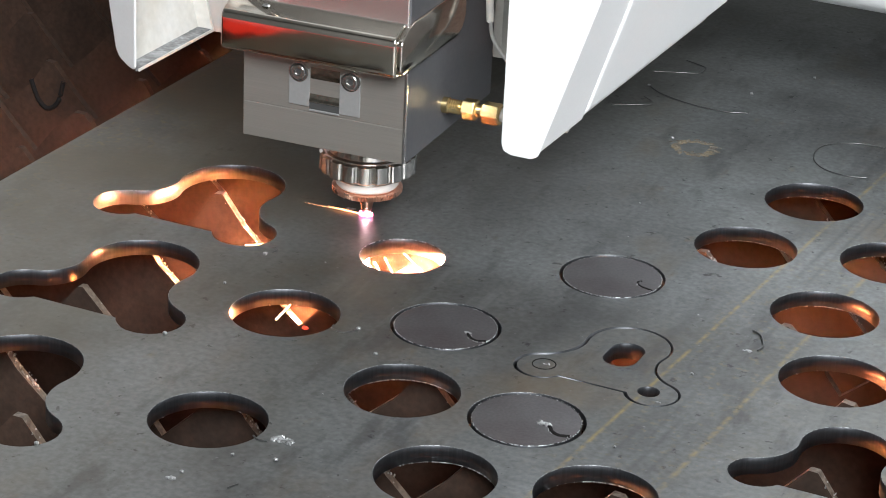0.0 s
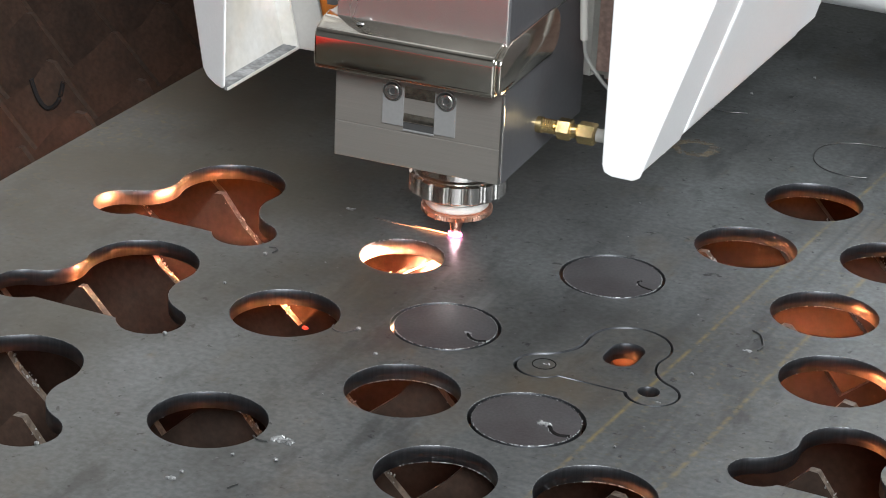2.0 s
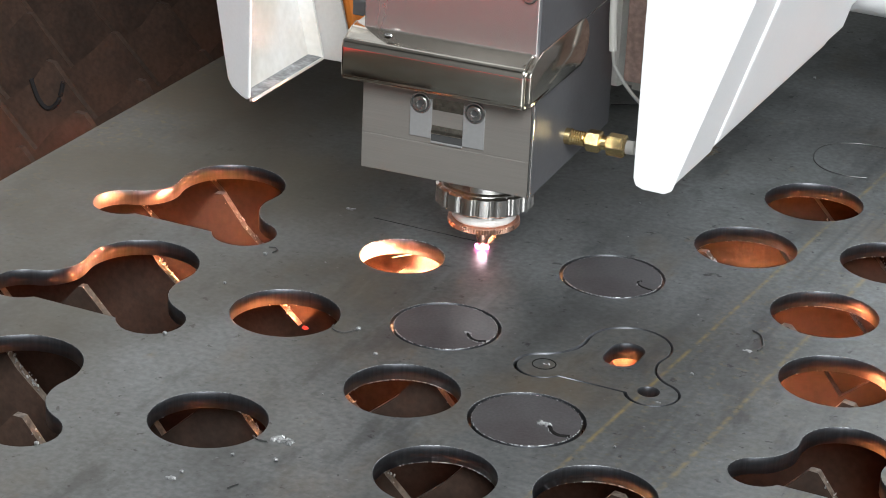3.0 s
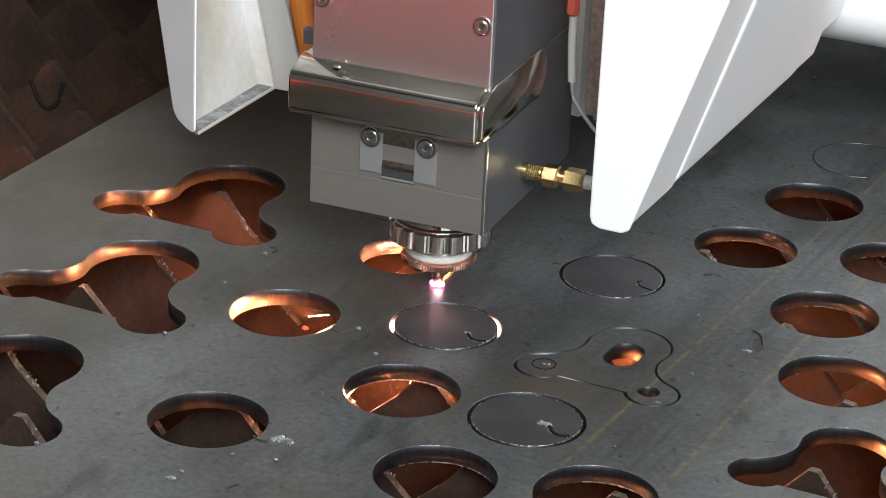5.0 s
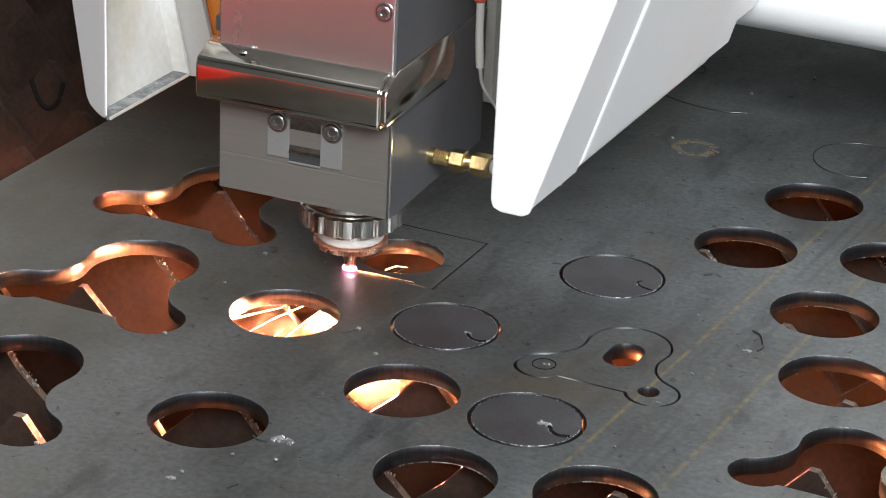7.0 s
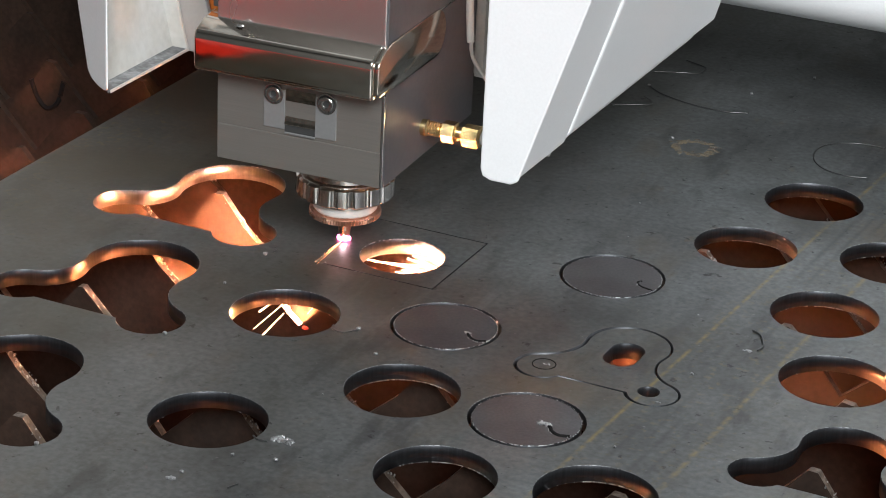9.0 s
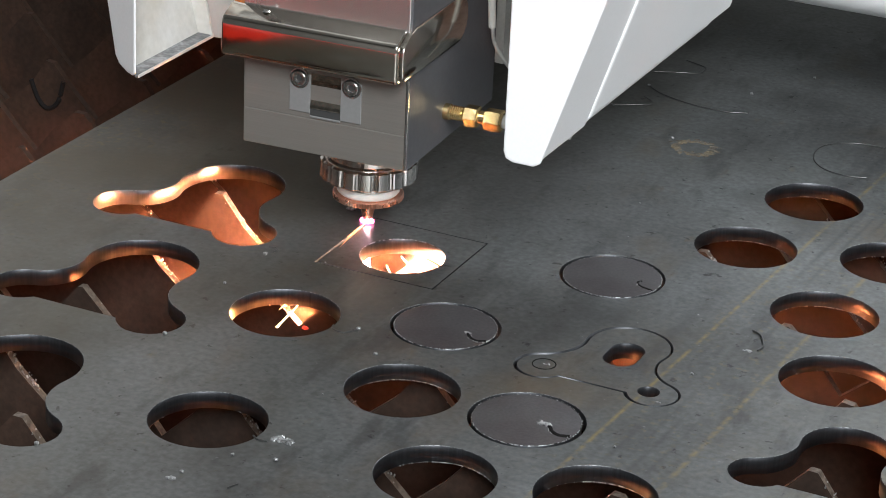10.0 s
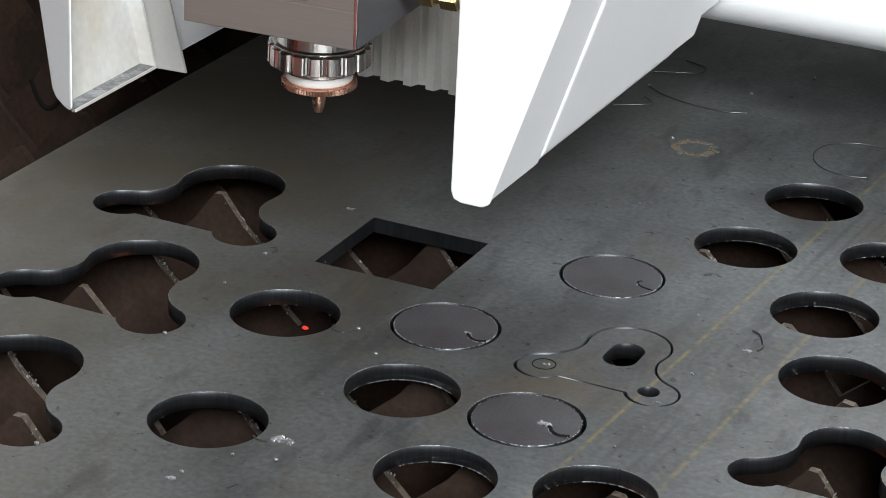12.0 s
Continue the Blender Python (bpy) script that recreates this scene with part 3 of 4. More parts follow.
def cutting_head():
    h = empty("laser_cutter", "laser cutting head of machined aluminium with copper nozzle", "laser cutter")
    part("lower_body", prism([(-34.4, -42), (32.6, -42), (32.6, 46), (-34.4, 46)], "z", 56.33, 82, 0.2, seg=1), [ALU], h, "machined aluminium lens housing")
    part("lens_drawer", prism([(-34.4, -42), (32.6, -42), (32.6, 46), (-34.4, 46)], "z", 42.5, 56.3, 0.2, seg=1), [ALU], h, "machined aluminium lens drawer")
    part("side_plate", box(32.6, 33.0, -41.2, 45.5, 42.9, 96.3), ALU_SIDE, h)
    prof = [(-50, 78.6), (-51.2, 80.2), (-51.2, 92.2), (-50.2, 94.2), (-43, 97.4), (-38, 97.6), (10, 97.6), (10, 78.6)]
    clamp = part("clamp_block", prism(prof, "x", -39.7, 31.6, 1.1, seg=4), CHROME, h, "polished steel clamp block", True)
    # its end cap wraps the side of the head and is rounded at the back
    back = [(4 + 8.5 * math.cos(a), 89.0 + 9.0 * math.sin(a)) for a in [math.pi / 2 - math.pi * i / 10 for i in range(11)]]
    part("end_cap", prism([(-49.0, 80.0), (-50.4, 82), (-50.4, 92), (-49.4, 93.6), (-43, 96.8), (-38, 98.0)] + back, "x", 31.4, 33.9, 0.6, seg=3), CHROME, clamp, "", True)
    part("lamp_spot", lathe([(0, 0.5), (1.2, 0.4), (1.6, 0.0)], 20, "z", (-24, -41.9 - 3.0, 96.6)), SCREW, clamp)
    # brighter metal laid on the corner to paint the lit chamfer's highlight
    part("corner_strip", box(31.9, 33.05, -42.35, -41.3, 43.0, 78.5, 0.15), SCREW, h, "bright strip standing in for the highlight on the corner chamfer")
    part("upper_body", box(-34.8, 32.4, -41.8, 46, 96.4, 230, 0.4), BRUSHED, h, "brushed metal cover of the head")
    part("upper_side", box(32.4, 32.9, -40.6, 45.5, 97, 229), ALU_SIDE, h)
    part("cover_lip", box(-34.9, 32.5, -42.6, -41.7, 96.6, 97.4, 0.2), BRUSHED, h)
    for x, z in ((28.4, 119.2), (-31.6, 119.6), (28.4, 205), (-31.6, 205)):
        cap_screw(x, -41.8, z, 2.6, h)
    # spring latch: two cheeks, a hollow polished tongue between them and a dark slot under its rolled lip
    for x0, x1, z0, z1 in ((-15.1, -6.6, 58.8, 73.9), (5.8, 14.2, 58.0, 73.6)):
        part("latch_cheek", box(x0, x1, -42.6, -41.9, z0, z1, 0.15), LATCH, h)
    hollow = [(-42.0, 74.6), (-42.02, 72), (-41.98, 68), (-42.0, 64), (-42.3, 62.2), (-42.9, 61.2), (-42.6, 60.8), (-41.6, 61.6), (-41.6, 74.6)]
    part("latch_tongue", prism(hollow, "x", -6.5, 5.7), LATCH_IN, h, "polished hollow latch tongue")
    part("latch_slot", box(-6.6, 5.8, -42.2, -41.9, 57.8, 60.9), DARK, h)
    part("slot_sill", box(-6.6, 5.8, -42.7, -41.9, 57.2, 57.9, 0.15), LATCH, h)
    for x, z in ((-11.0, 72.1), (10.3, 71.8)):
        cap_screw(x, -42.45, z, 2.9, h)
    part("collar", lathe([(16.5, 43), (16.5, 29), (17.6, 28.4), (17.6, 27)], 64), RING, h, smooth=False)
    part("knurled_ring", lathe([(14, 28), (18.2, 28.0), (19.3, 27.3), (19.5, 20.8), (18.5, 20.0), (14, 20.0)], 216,
                               ripple=lambda a, r: r - (1.1 * max(0, math.cos(a * 18)) ** 2 if r > 17 else 0)), RING, h, "fluted steel locking ring", False)
    part("neck", lathe([(13.8, 20.5), (13.8, 17.6)], 64), RING, h)
    part("ceramic_ring", lathe([(11.6, 18.5), (12.5, 17.8), (12.5, 14.2), (11.6, 13.2)], 64), CERAMIC, h, "white ceramic insulator ring", True)
    part("nozzle_disc", lathe([(9, 13.2), (13.7, 13.2), (14.1, 12.9), (14.1, 11.3), (13.7, 11.0), (5, 11.0)], 320,
                              ripple=lambda a, r: r - (0.3 * (0.5 + 0.5 * math.cos(a * 80)) if r > 14.0 else 0)), COPPER, h, "knurled copper nozzle holder")
    part("nozzle", lathe([(3.6, 11.2), (3.0, 10.0), (2.6, 5.0), (1.7, 0.4), (1.4, 0.1), (0.5, 0.1)], 40), COPPER, h, "copper cutting nozzle", True)
    barrel = [(3.2, 32.8), (3.2, 35.2)] + [(2.9 - 0.35 * (i % 2), 35.5 + 0.45 * i) for i in range(13)]
    b = part("brass_fitting", lathe(barrel, 28, "x", (0, -5, 54.5)), BRASS, h, "brass hose fitting")
    part("hex_nut", lathe([(3.6, 41.3), (4.3, 41.8), (4.3, 46.6), (3.6, 47.1)], 6, "x", (0, -5, 54.5)), BRASS, b)
    part("coupling", lathe([(2.7, 47), (2.7, 49.8)], 24, "x", (0, -5, 54.5)), BRASS, b)
    part("hex_nut", lathe([(3.8, 49.5), (4.4, 50.0), (4.4, 56.2), (3.8, 56.8)], 6, "x", (0, -5, 54.5)), BRASS, b)
    part("tail", lathe([(2.6, 57), (2.6, 60), (2.2, 60.2), (2.2, 84)], 24, "x", (0, -5, 54.5)), CABLE_GREY, b)
    lead = part("signal_lead", tube(smooth_line([(40.9, 20, 84), (41.6, 20, 78), (43.1, 20, 74.2), (46.8, 20, 69.4), (51.5, 20, 64.5), (58, 20, 60)], 6), 0.75, 10), CABLE_STEEL, h, "braided sensor lead")
    part("sleeve", tube(smooth_line([(40, 20, 107), (40.1, 20, 95.4), (41, 20, 82)], 6), 1.5, 14), CABLE_GREY, lead)
    part("plug", lathe([(1.6, 107), (2.6, 108), (2.6, 116), (2.0, 117)], 6, "z", (39.6, 20, 0)), RED_PLASTIC, lead, "red plug")
    part("plug_cable", tube([(39.6, 20, 116), (39.4, 20, 140), (38, 22, 230)], 1.3, 10), CABLE_GREY, lead)
    part("air_hose", tube(smooth_line([(-40.5, -2, 112), (-40.8, -2, 125), (-41, 0, 150), (-41, 4, 230)], 5), 2.6, 14), BLUE, h, "blue air hose")
    part("cable_loom", tube(smooth_line([(-66, 28, 66), (-70.5, 28, 84), (-73, 28, 96), (-77, 29, 120), (-84, 32, 230)], 6), 4.6, 16), ORANGE, h, "orange cable loom")
    part("loom_clip", box(-60, -34, 4, 8, 84, 90, 0.5), ALU_SIDE, h)
    part("hose_socket", prism([(-44.5, 104), (-38, 101), (-35, 103), (-35, 111), (-44, 112)], "y", -6, 4, 0.8), CABLE_GREY, h)
    return h


HEAD = cutting_head()


# ------------------------------------------------------------------ carriage covers
def side_cover(sign):
    """A bent-sheet cover beside the head, open towards it."""
    h = empty("side_cover", ("white powder-coated sheet cover with dusty inside, beside the head" if sign < 0 else
                             "bright white powder-coated tapered cover beside the cutting head"), "machine cover", "covers beside the head")

    def sheet_part(pts, y0, y1, name, m, bevel=0.5):
        return part(name, prism([(u - 0.9 if u > 0 else u, v) for u, v in pts], "y", y0, y1, bevel), m, h)

    def skin(a, b, name, m, y0, y1, thick=1.5):
        (xa, za), (xb, zb) = a, b
        sgn = math.copysign(1, xa)
        return sheet_part([(xa, za), (xb, zb), (xb + sgn * thick, zb), (xa + sgn * thick, za)], y0, y1, name, m, 0.2)
    if sign > 0:
        sheet_part([(78, 63), (79, 60.2), (82, 59), (90, 59), (92.7, 60.6), (151.0, 240), (78, 240)], -48, -46.5, "front_plate", WHITE, 0.7)
        skin((88.7, 59.2), (146.1, 240), "outer_skin", WHITE, -46.5, 0)
        sheet_part([(82, 59.2), (90, 59.2), (90, 60.4), (82, 60.4)], -46.5, 0, "bottom_ledge", WHITE, 0.2)
        sheet_part([(84, 59), (88.6, 58.8), (92, 62.5), (149.5, 240), (136, 240)], 0, 132, "rear_skin", WHITE, 1.3)
        sheet_part([(84, 60.5), (90, 60.5), (140, 240), (120, 240)], 132, 162, "rear_bracket", WHITE, 0.8)
        sheet_part([(84, 66), (89, 66), (136, 240), (120, 240)], 162, 199, "beam_bracket", WHITE, 0.8)
    else:
        sheet_part([(-77.6, 62), (-78.6, 60.4), (-81.1, 60.0), (-84.5, 60.6), (-86.2, 63), (-92.4, 101.5), (-116, 240), (-77, 240)], -48, -46.5, "front_plate", WHITE, 0.7)
        for v in h.children[0].data.vertices:
            w = (v.co.x + 0.0776) * 2.0
            v.co.x, v.co.y = w - 0.0776, v.co.y - 0.76 * w
        side = skin((-83.6, 60.4), (-128, 240), "outer_skin", DIRTY_SHADED, -40.5, 10)
        for v in side.data.vertices:
            if v.co.y < -0.02:
                v.co.y = -0.0458 + 0.76 * (-v.co.x - 0.0776)
        part("bottom_ledge", prism([(-77.6, -47.2), (-77.6, 10), (-84.4, 10), (-84.4, -41.2)], "z", 60.3, 61.2, 0.15), DUST, h)
        sheet_part([(-77.1, 60.0), (-77.6, 60.0), (-77.6, 61.2), (-77.1, 61.2)], -45.8, 10, "ledge_lip", DIRTY_SHADED, 0.1)
        # greyed coat here paints the shading of the fold
        sheet_part([(-77, 60), (-85, 60), (-128, 240), (-119, 240)], 10, 11.5, "rear_flange", DIRTY_SHADED, 0.3)
        sheet_part([(-64.5, 60.0), (-80, 59.5), (-122, 240), (-112, 240)], 12, 13.5, "inner_panel", SHADED_COAT, 0.4)
        skin((-79.5, 60), (-122, 240), "rear_skin", WHITE, 13.5, 132)
        skin((-79.5, 66), (-122, 240), "beam_bracket", WHITE, 132, 199)
    return h


COVERS = [side_cover(-1), side_cover(1)]


def bellows():
    h = empty("pleated_bellows", "grey-white pleated fabric bellows hanging behind the head", "bellows")
    for k in range(10):
        x = -24 + 10.0 * k
        prof = [(x, 73), (x + 3.8, 73.4), (x + 5.0, 69.6), (x + 8.8, 69.2), (x + 10.0, 73)]
        back = [(u, v + 0.8) for u, v in prof[::-1]]
        part("pleat", prism(prof + back, "z", 50.5, 240), FABRIC, h)
    return h


BELLOWS = bellows()


def slide():
    h = empty("z_slide", "metal slide plate behind the head, a red reflection in its colour", "slide plate")
    part("slide_plate", box(30, 66, 62, 66, 56, 240, 0.6), REDDENED, h)
    part("slide_back", box(-60, 76, 76, 90, 62, 240, 1), ALU_SIDE, h)
    return h


SLIDE = slide()


def gantry():
    h = empty("gantry_beam", "white painted gantry beam with a rounded lower edge", "gantry beam")
    r = 20
    pts = [(200, 420), (200, 50 + r)] + [(200 + r - r * math.cos(a), 50 + r - r * math.sin(a)) for a in [math.pi / 2 * i / 48 for i in range(1, 49)]] + [(420, 50), (420, 420)]
    part("beam", prism(pts, "x", -900, 1100), WHITE, h, smooth=False)
    return h


GANTRY = gantry()


# ------------------------------------------------------------------ square offcut with its round opening
def offcut():
    h = empty("square_offcut", "square steel offcut with a round hole, cut from the plate", "steel offcut")
    q = SQ - 0.55
    part_keep("offcut_body", sheet([(-q, -q), (q, -q), (q, q), (-q, q)], [circle(1.4, -2.9, 16.4)], 0, T, 0.2, sharp=(0,)), [STEEL, CUT, BRIGHT_EDGE], h)
    return h


OFFCUT = offcut()


CORNERS = [(0.0, -28.6, 25.1), (2.72, 25.0, 25.1), (5.225, 25.0, -25.2), (7.77, -25.0, -25.1), (10.3, -25.0, 25.0)]


def kerf_slivers(n=12):
    """The thin line of metal that the beam burns away, piece by piece: each with its time."""
    out = []
    q0, q1 = SQ - 0.56, SQ + 0.01
    sides = [((-q1, q1), (q1, q0), "x", 1), ((q0, q0), (q1, -q1), "y", -1), ((q0, -q0), (-q1, -q1), "x", -1), ((-q0, -q0), (-q1, q0), "y", 1)]
    for k, ((xa, ya), (xb, yb), axis, _) in enumerate(sides):
        t0, t1 = CORNERS[k][0], CORNERS[k + 1][0]
        if k == 0:
            t0 = 0.12
        for i in range(n):
            f0, f1 = i / n, (i + 1) / n
            if axis == "x":
                bx = sorted((xa + (xb - xa) * f0, xa + (xb - xa) * f1)) + sorted((ya, yb))
            else:
                bx = sorted((xa, xb)) + sorted((ya + (yb - ya) * f0, ya + (yb - ya) * f1))
            ob = part("kerf_sliver", box(*bx, -T, 0), STEEL)
            tagged(ob, "thin sliver of plate metal burnt away by the laser", "metal sliver", "slivers along the cut")
            out.append((ob, t0 + (t1 - t0) * (i + 0.5) / n))
    return out


SLIVERS = kerf_slivers()



# ------------------------------------------------------------------ sparks
def cutting_arc():
    h = empty("cutting_arc", "pink-white glowing arc between nozzle and plate", "laser arc")
    part("glow", lump((0, 0, 0.9), (3.0, 2.6, 1.2), 3, rough=0.3), SPARK, h, smooth=True)
    part("core", lump((0.2, -0.9, 1.1), (2.0, 1.4, 1.0), 4, rough=0.3), SPARK_CORE, h, smooth=True)
    return h


def spark_tail():
    """Glowing streaks behind the cut, along -x, that imitate the arc's reflection on the plate."""
    h = empty("spark_tail", "orange glowing streaks imitating the arc's reflection on the plate behind the cut", "sparks")
    rnd = random.Random(8)
    for i in range(9):
        a = rnd.uniform(-0.07, 0.07)
        r0, r1 = rnd.uniform(2, 5), rnd.uniform(10, 27)
        z = rnd.uniform(0.15, 0.5)
        part("spark_streak", tube([(-r0 * math.cos(a), r0 * math.sin(a), z), (-(r0 + r1) / 2 * math.cos(a), (r0 + r1) / 2 * math.sin(a), z + 0.2), (-r1 * math.cos(a), r1 * math.sin(a), z + 0.1)],
                                  0.06, 5, taper=lambda u: 1.2 - u), TAIL, h)
    return h


def molten_jet():
    h = empty("molten_jet", "white-hot spray of molten metal below the plate", "spark jet")
    part("jet_core", lathe([(0.6, -6.6), (1.5, -16), (2.6, -34), (0.5, -48)], 16), JET, h, smooth=True)
    # unseen emitter added below the jet to even out the glow in the pit
    part("spark_shower", lathe([(2, -112), (7, -130), (9, -170), (3, -205)], 16), PIT_GLOW, h, "unseen orange spark glow added to light the pit", True)
    rnd = random.Random(9)
    # unseen glowing lumps added to spread orange spark light beneath the slats
    bm = bmesh.new()
    for i in range(36):
        a, q = rnd.uniform(0, 6.283), 30 + 190 * math.sqrt(rnd.random())
        lump((40 + q * math.cos(a), 75 + q * math.sin(a), rnd.uniform(-300, -150)), (3.2, 3.2, 3.2), i, bm, 0.3, 1)
    tagged(part("spark_burst", bm, PIT_FILL, h, "unseen orange glowing lumps added to light the slats from below", True), kind="stuff")
    for i in range(10):
        a, k = rnd.uniform(0, 6.283), rnd.uniform(0.15, 0.5)
        l0, l1 = rnd.uniform(12, 20), rnd.uniform(26, 44)
        part("spark_streak", tube([(k * l0 * math.cos(a), k * l0 * math.sin(a), -8 - l0), (k * l1 * math.cos(a), k * l1 * math.sin(a), -8 - l1 * 0.8)], 0.35, 5, taper=lambda u: 1.2 - u), STREAK, h)
    for i in range(16):
        a = rnd.uniform(0, 6.283)
        l0, l1 = rnd.uniform(8, 30), rnd.uniform(36, 62)
        z0, z1 = -rnd.uniform(8, 12), -rnd.uniform(12, 26)
        part("spark_streak", tube([(l0 * math.cos(a), l0 * math.sin(a), z0), ((l0 + l1) / 2 * math.cos(a), (l0 + l1) / 2 * math.sin(a), (z0 + z1) / 2 + 1), (l1 * math.cos(a), l1 * math.sin(a), z1)],
                                  0.2, 5, taper=lambda u: 1.3 - u), STREAK, h)
    # a fan of thicker drops flung back under the plate
    for i in range(5):
        a = math.radians(200 + 17 * i + rnd.uniform(-8, 8))
        l0 = rnd.uniform(24, 46)
        l1 = l0 + rnd.uniform(8, 22)
        z0 = -rnd.uniform(12, 17)
        part("spark_streak", tube([(l0 * math.cos(a), l0 * math.sin(a), z0), (l1 * math.cos(a), l1 * math.sin(a), z0 - rnd.uniform(1, 6))], 0.24, 5, taper=lambda u: 0.5 + u), STREAK, h)
    return h


def hot_slag(name, size, material, seed, label):
    ob = part(name, lump((0, 0, 0), size, seed, rough=0.5), material, smooth=True)
    return tagged(ob, label, "hot slag")


TAILS = spark_tail()
DROPS = [hot_slag("hot_slag_drop", (1.5, 1.3, 1.4), HOT, 5, "white-hot drop of slag resting on a slat"),
         hot_slag("hot_slag_drop", (1.6, 0.9, 0.8), HOT, 6, "white-hot drop of slag at the cut corner")]
EMBERS = hot_slag("red_hot_slag", (1.4, 0.7, 0.8), EMBER, 7, "red glowing lump of slag on a rusty slat")
EMBERS.matrix_world = pose(-0.029, -0.0240, -0.0295)
ARC = cutting_arc()
JETS = molten_jet()


# ------------------------------------------------------------------ swarf and slag lying on the plate
def swarf(points, radius, seed, material=None):
    ob = part("swarf_wire", tube([(p.x, p.y, radius + 0.05 + abs(p.z)) for p in smooth_line([(*q, 0) if len(q) == 2 else q for q in points], 8)], radius, 6), material or WIRE, smooth=True)
    tagged(ob, "thin curled steel swarf wire lying on the plate", "swarf", "swarf on the plate")


def bead(x, y, r, seed, flat=0.8):
    ob = part("slag_bead", lump((0, 0, 0), (r, r * 0.9, r * flat), seed, rough=0.4), SLAG, smooth=True)
    ob.matrix_world = pose(x * MM, y * MM, r * flat * 0.8 * MM)
    tagged(ob, "small silvery slag bead on the steel plate", "slag bead", "beads on the plate")


for i, (pts, r) in enumerate([
        ([(13.7, 228.4), (22, 221.5), (34.9, 216.4), (46, 214.4), (57.1, 215.0), (65.3, 218.4)], 0.35),
        ([(8.0, 248.0), (18, 252.4), (26.9, 256.6), (28.2, 261.5), (26.6, 266.5), (15.9, 270.9)], 0.3),
        ([(7.6, 196.1), (15, 200.2), (21.9, 204.0), (23.2, 207.0), (21.8, 209.9), (16.8, 213.6)], 0.3),
        ([(134.6, 171.4), (126.8, 168.8), (116.4, 170.9), (109.0, 178.5), (106.0, 189.0), (107.8, 199.0), (117.1, 207.6), (129.5, 209.5), (136, 206)], 0.28),
        ([(142.3, 2.3), (145.8, 0.2), (148.2, -4.1), (149.9, -9.0), (149.2, -13.0)], 0.4),
        ([(7.6, -71.6), (8.8, -74.6), (12.2, -75.8), (14.6, -74.6), (17.2, -70.6)], 0.28),
        ([(-46.5, -22.5), (-44.0, -21.8), (-42.2, -23.6), (-42.6, -26.4)], 0.3),
        ([(24.6, -160.5), (27, -162.0), (30.5, -161.6)], 0.35),
        ([(34.6, -195.2), (35.6, -192.6), (36.4, -191.2)], 0.25)]):
    swarf(pts, r, i)

for i, (x, y, r) in enumerate([(-44.2, -29.2, 0.9), (-44.3, -60.2, 0.6), (17.2, -70.2, 0.9), (31.7, -85.3, 0.8), (46.7, 170.8, 0.9), (58.0, 243.1, 0.9),
                               (76.3, 279.6, 0.8), (13.4, 228.6, 0.8), (135.2, -42.6, 0.6), (131.8, -107.1, 0.5), (-40.7, -108.9, 0.9), (-33.6, -200.7, 0.9),
                               (61.3, 94.8, 0.4), (39.1, -171.5, 0.8), (25.2, -175.2, 0.6), (16.8, -193.2, 0.7), (-21, -24, 0.3), (70, 60, 0.3), (30, -122, 0.3), (120, 5, 0.35)]):
    bead(x, y, r, i * 1.7)


def heap(name, x, y, n, spread, size, seed, label):
    h = empty(name, label, "slag")
    h.matrix_world = pose(x * MM, y * MM, 0)
    slag_pile(0, 0, n, spread, size, seed, h, "lumps")


heap("slag_heap", 34.2, -158.0, 60, 3.4, 0.7, 81, "ragged silvery heap of slag beside a hole")
heap("slag_heap", 146.0, -14.4, 9, 1.4, 0.5, 82, "small silvery heap of slag at the swarf end")
heap("slag_heap", 16.0, -198.2, 9, 1.3, 0.6, 83, "small silvery heap of slag on the plate")
heap("pierce_mark", -37.2, 27.9, 12, 1.7, 0.5, 84, "spattered pierce mark on the plate")


def scar():
    """A worn ring-shaped rust scar."""
    bm = bmesh.new()
    rnd = random.Random(3)
    for _ in range(210):
        a = rnd.uniform(0, 6.283)
        r = rnd.gauss(8.4, 1.1)
        q = rnd.uniform(0.3, 1.1)
        lump((59.1 + r * math.cos(a), 165.9 + r * 0.95 * math.sin(a), 0), (q, q, 0.12), rnd.random() * 9, bm, 0.6, 1)
    ob = part("rust_scar", bm, SCAR)
    tagged(ob, "ring-shaped yellowish rust scar on the plate", "rust scar")


scar()

# ------------------------------------------------------------------ motion


def cut_place(t):
    """Where the nozzle is while it cuts the square."""
    for (t0, x0, y0), (t1, x1, y1) in zip(CORNERS, CORNERS[1:]):
        if t <= t1:
            k = (t - t0) / (t1 - t0)
            return x0 + (x1 - x0) * k, y0 + (y1 - y0) * k
    return CORNERS[-1][1:]


CUT_TIMES = [0.0, 0.5, 1, 1.5, 2, 2.5, 2.633, 2.7, 2.767, 2.9, 3.5, 4, 4.5, 5, 5.167, 5.233, 5.3, 5.4, 6, 6.5, 7, 7.5, 7.7, 7.767, 7.833, 7.933,
             8.5, 9, 9.5, 10, 10.2, 10.3, 10.333]
RETURN = [(10.667, 25.0), (10.7, 22.0), (10.733, 12.0), (10.767, -4.0), (10.8, -16.0), (10.833, -23.0), (10.867, -25.0), (10.9, -25.0), (12.0, -25.0)]
LIFT = [(10.333, 0.5), (10.4, 7.0), (10.433, 9.5), (10.467, 14.0), (10.5, 20.0), (10.533, 40.0), (10.567, 58.0), (10.6, 61.0), (10.633, 61.0)]


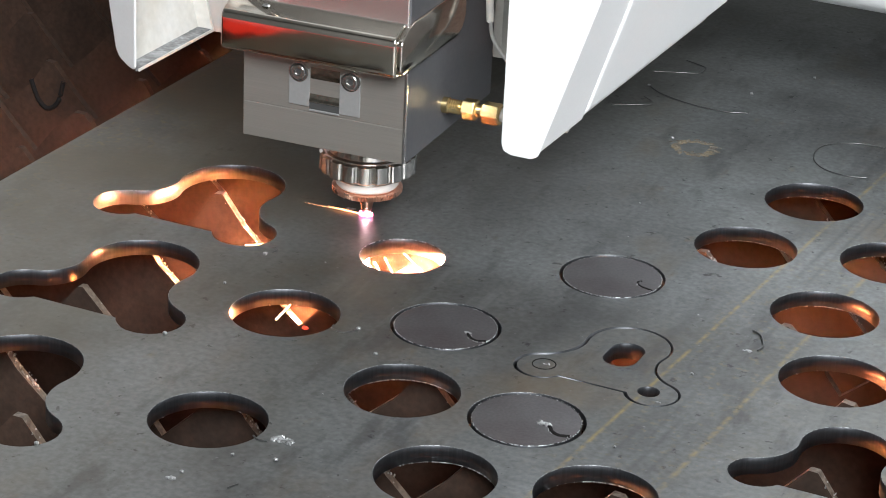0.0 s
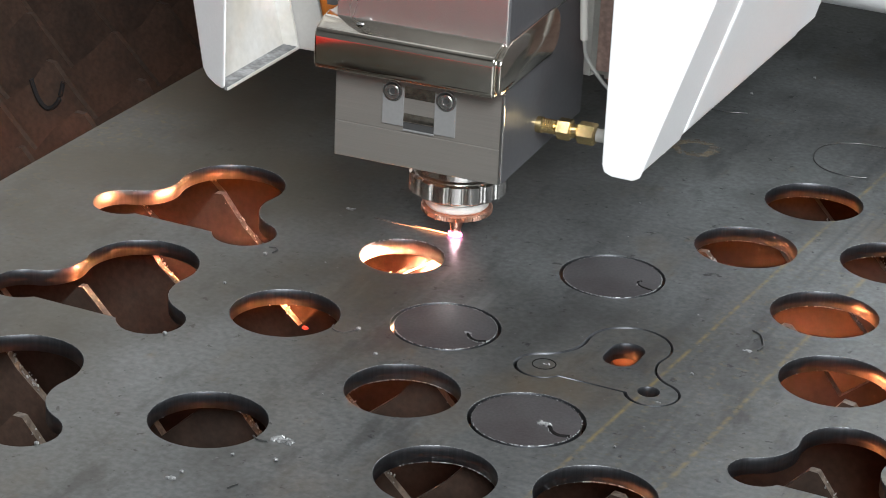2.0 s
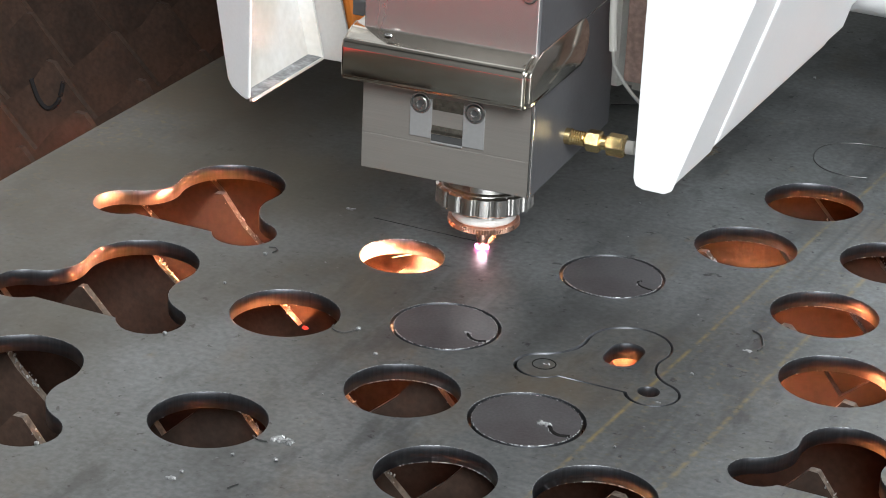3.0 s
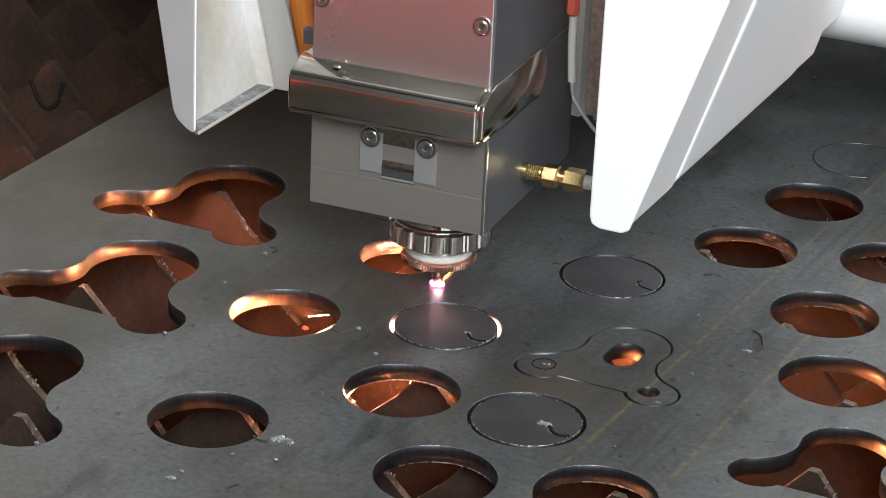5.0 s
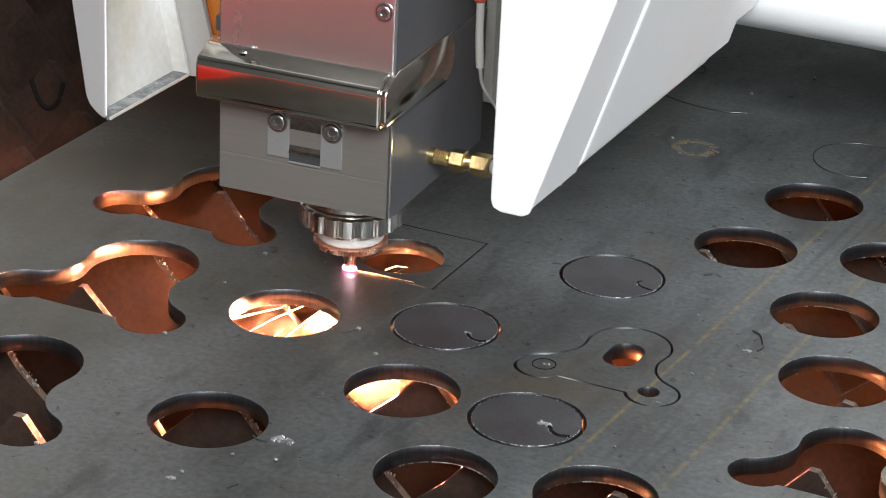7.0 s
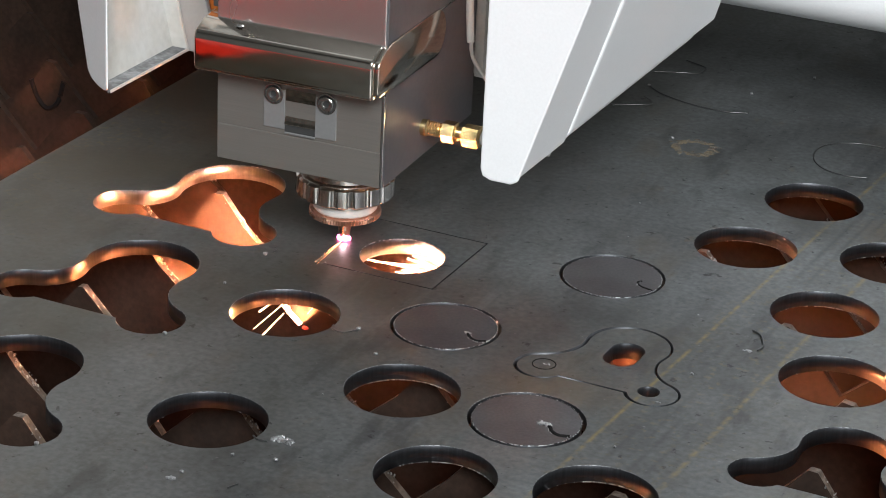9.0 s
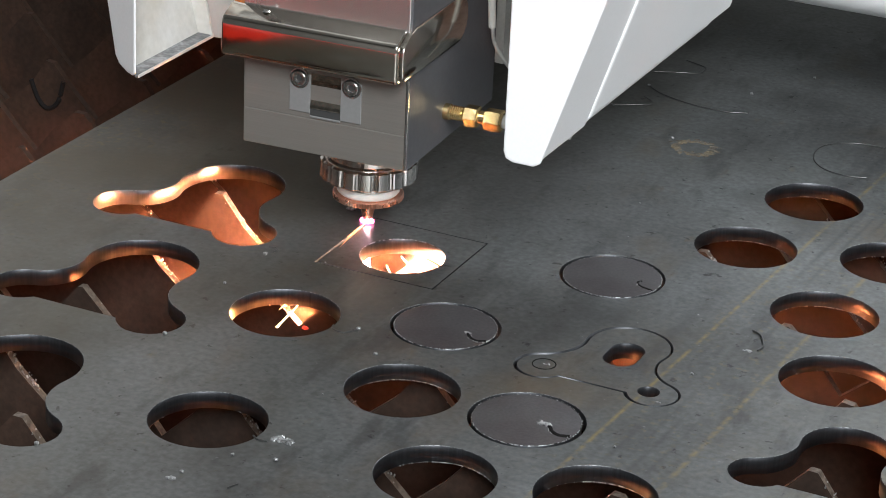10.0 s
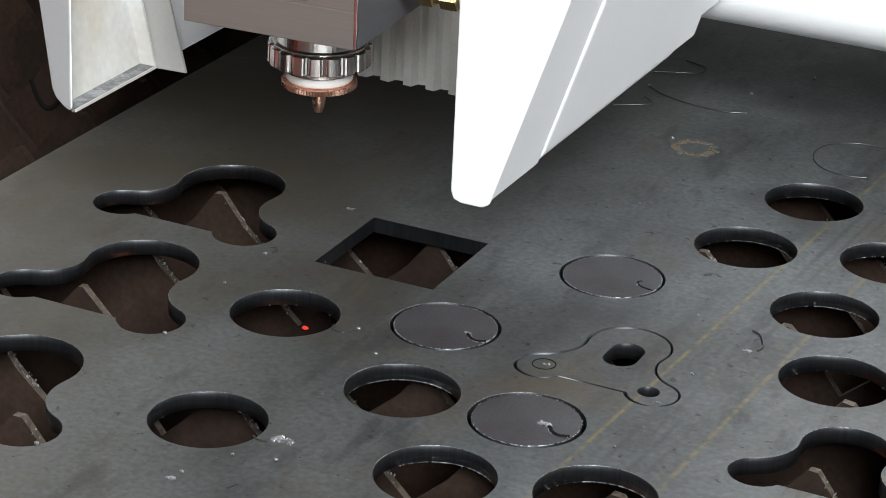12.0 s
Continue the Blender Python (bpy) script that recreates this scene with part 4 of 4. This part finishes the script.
def motions():
    cut = [(t, *cut_place(t)) for t in CUT_TIMES]
    yaw = 3.04
    rows = [(t, pose(x * MM, y * MM, 0.5 * MM, 0, 0, yaw)) for t, x, y in cut[:-1]]
    rows += [(t, pose(-0.025, 0.025, z * MM, 0, 0, yaw)) for t, z in LIFT]
    rows += [(t, pose(-0.025, y * MM, 61.0 * MM, 0, 0, yaw)) for t, y in RETURN]
    walk(HEAD, rows)
    flat = [(t, x, y) for t, x, y in cut] + [(t, -25.0, y) for t, y in RETURN]
    for thing in (*COVERS, BELLOWS, SLIDE):
        walk(thing, [(t, pose(x * MM, y * MM, 0)) for t, x, y in flat])
    walk(GANTRY, [(t, pose(0, y * MM, 0)) for t, x, y in flat])
    # the arc goes out when the cut closes: it draws back into the head
    walk(ARC, [(t, pose(x * MM, y * MM, 0)) for t, x, y in cut] + [(10.367, pose(-0.025, 0.025, 0.06)), (10.6, pose(-0.025, 0.025, 0.125)), (10.667, pose(-0.025, 0.025, 0.125))]
         + [(t, pose(-0.025, y * MM, 0.125)) for t, y in RETURN[1:]])
    # the last of the jet falls into the tray
    walk(JETS, [(t, pose(x * MM, y * MM, 0)) for t, x, y in cut] + [(10.367, pose(-0.025, 0.025, -0.1)), (10.4, pose(-0.025, 0.025, -0.5)), (12.0, pose(-0.025, 0.025, -0.5))])
    # the imitated reflection trails behind the cut, whichever way it runs, and goes out with the arc
    turn = [(0, 0), (2.633, 0), (2.7, -40), (2.767, -88), (5.167, -90), (5.233, -135), (5.3, -178), (7.7, -180), (7.767, -225), (7.833, -268), (12, -270)]

    def heading(t):
        for (ta, a), (tb, b) in zip(turn, turn[1:]):
            if t <= tb:
                return a + (b - a) * (t - ta) / (tb - ta)
        return turn[-1][1]
    walk(TAILS, [(t, pose(x * MM, y * MM, 0, 0, 0, heading(t))) for t, x, y in cut] + [(10.367, pose(-0.025, 0.025, -0.2, 0, 0, -270)), (10.4, pose(-0.025, 0.025, -0.5, 0, 0, -270)), (12, pose(-0.025, 0.025, -0.5, 0, 0, -270))])
    # molten drops: one stays on the slat for half a second, one at the corner
    walk(DROPS[0], [(t, pose(x * MM, y * MM, -0.02)) for t, x, y in cut[:-1]] + [(10.367, pose(-0.024, 0.027, -0.0235)), (10.8, pose(-0.0235, 0.0265, -0.0255)), (10.967, pose(-0.02, 0.022, -0.30)), (12, pose(-0.02, 0.022, -0.312))])
    walk(DROPS[1], [(t, pose(x * MM, y * MM, -0.012)) for t, x, y in cut[:-1]] + [(10.333, pose(-0.0235, 0.0242, -0.0065)), (10.533, pose(-0.0235, 0.0242, -0.0065)), (10.667, pose(-0.0235, 0.02, -0.30)), (12, pose(-0.0235, 0.02, -0.312))])
    for ob, t in SLIVERS:
        walk(ob, [(0, pose(0, 0, 0)), (t, pose(0, 0, 0)), (t + 0.067, pose(0, 0, -0.05)), (t + 0.167, pose(0, 0, -0.312)), (12, pose(0, 0, -0.312))])
    # the freed square drops
    walk(OFFCUT, [(0.0, pose(0, 0, 0)), (10.3, pose(0, 0, 0)), (10.333, pose(0, 0, -0.004)), (10.367, pose(0, 0, -0.06, 20, 10)),
                  (10.4, pose(0.005, 0.01, -0.2, 40, 20)), (10.433, pose(0.01, 0.0, -0.31, 5, 4)), (12.0, pose(0.01, 0.0, -0.31, 5, 4))])


motions()
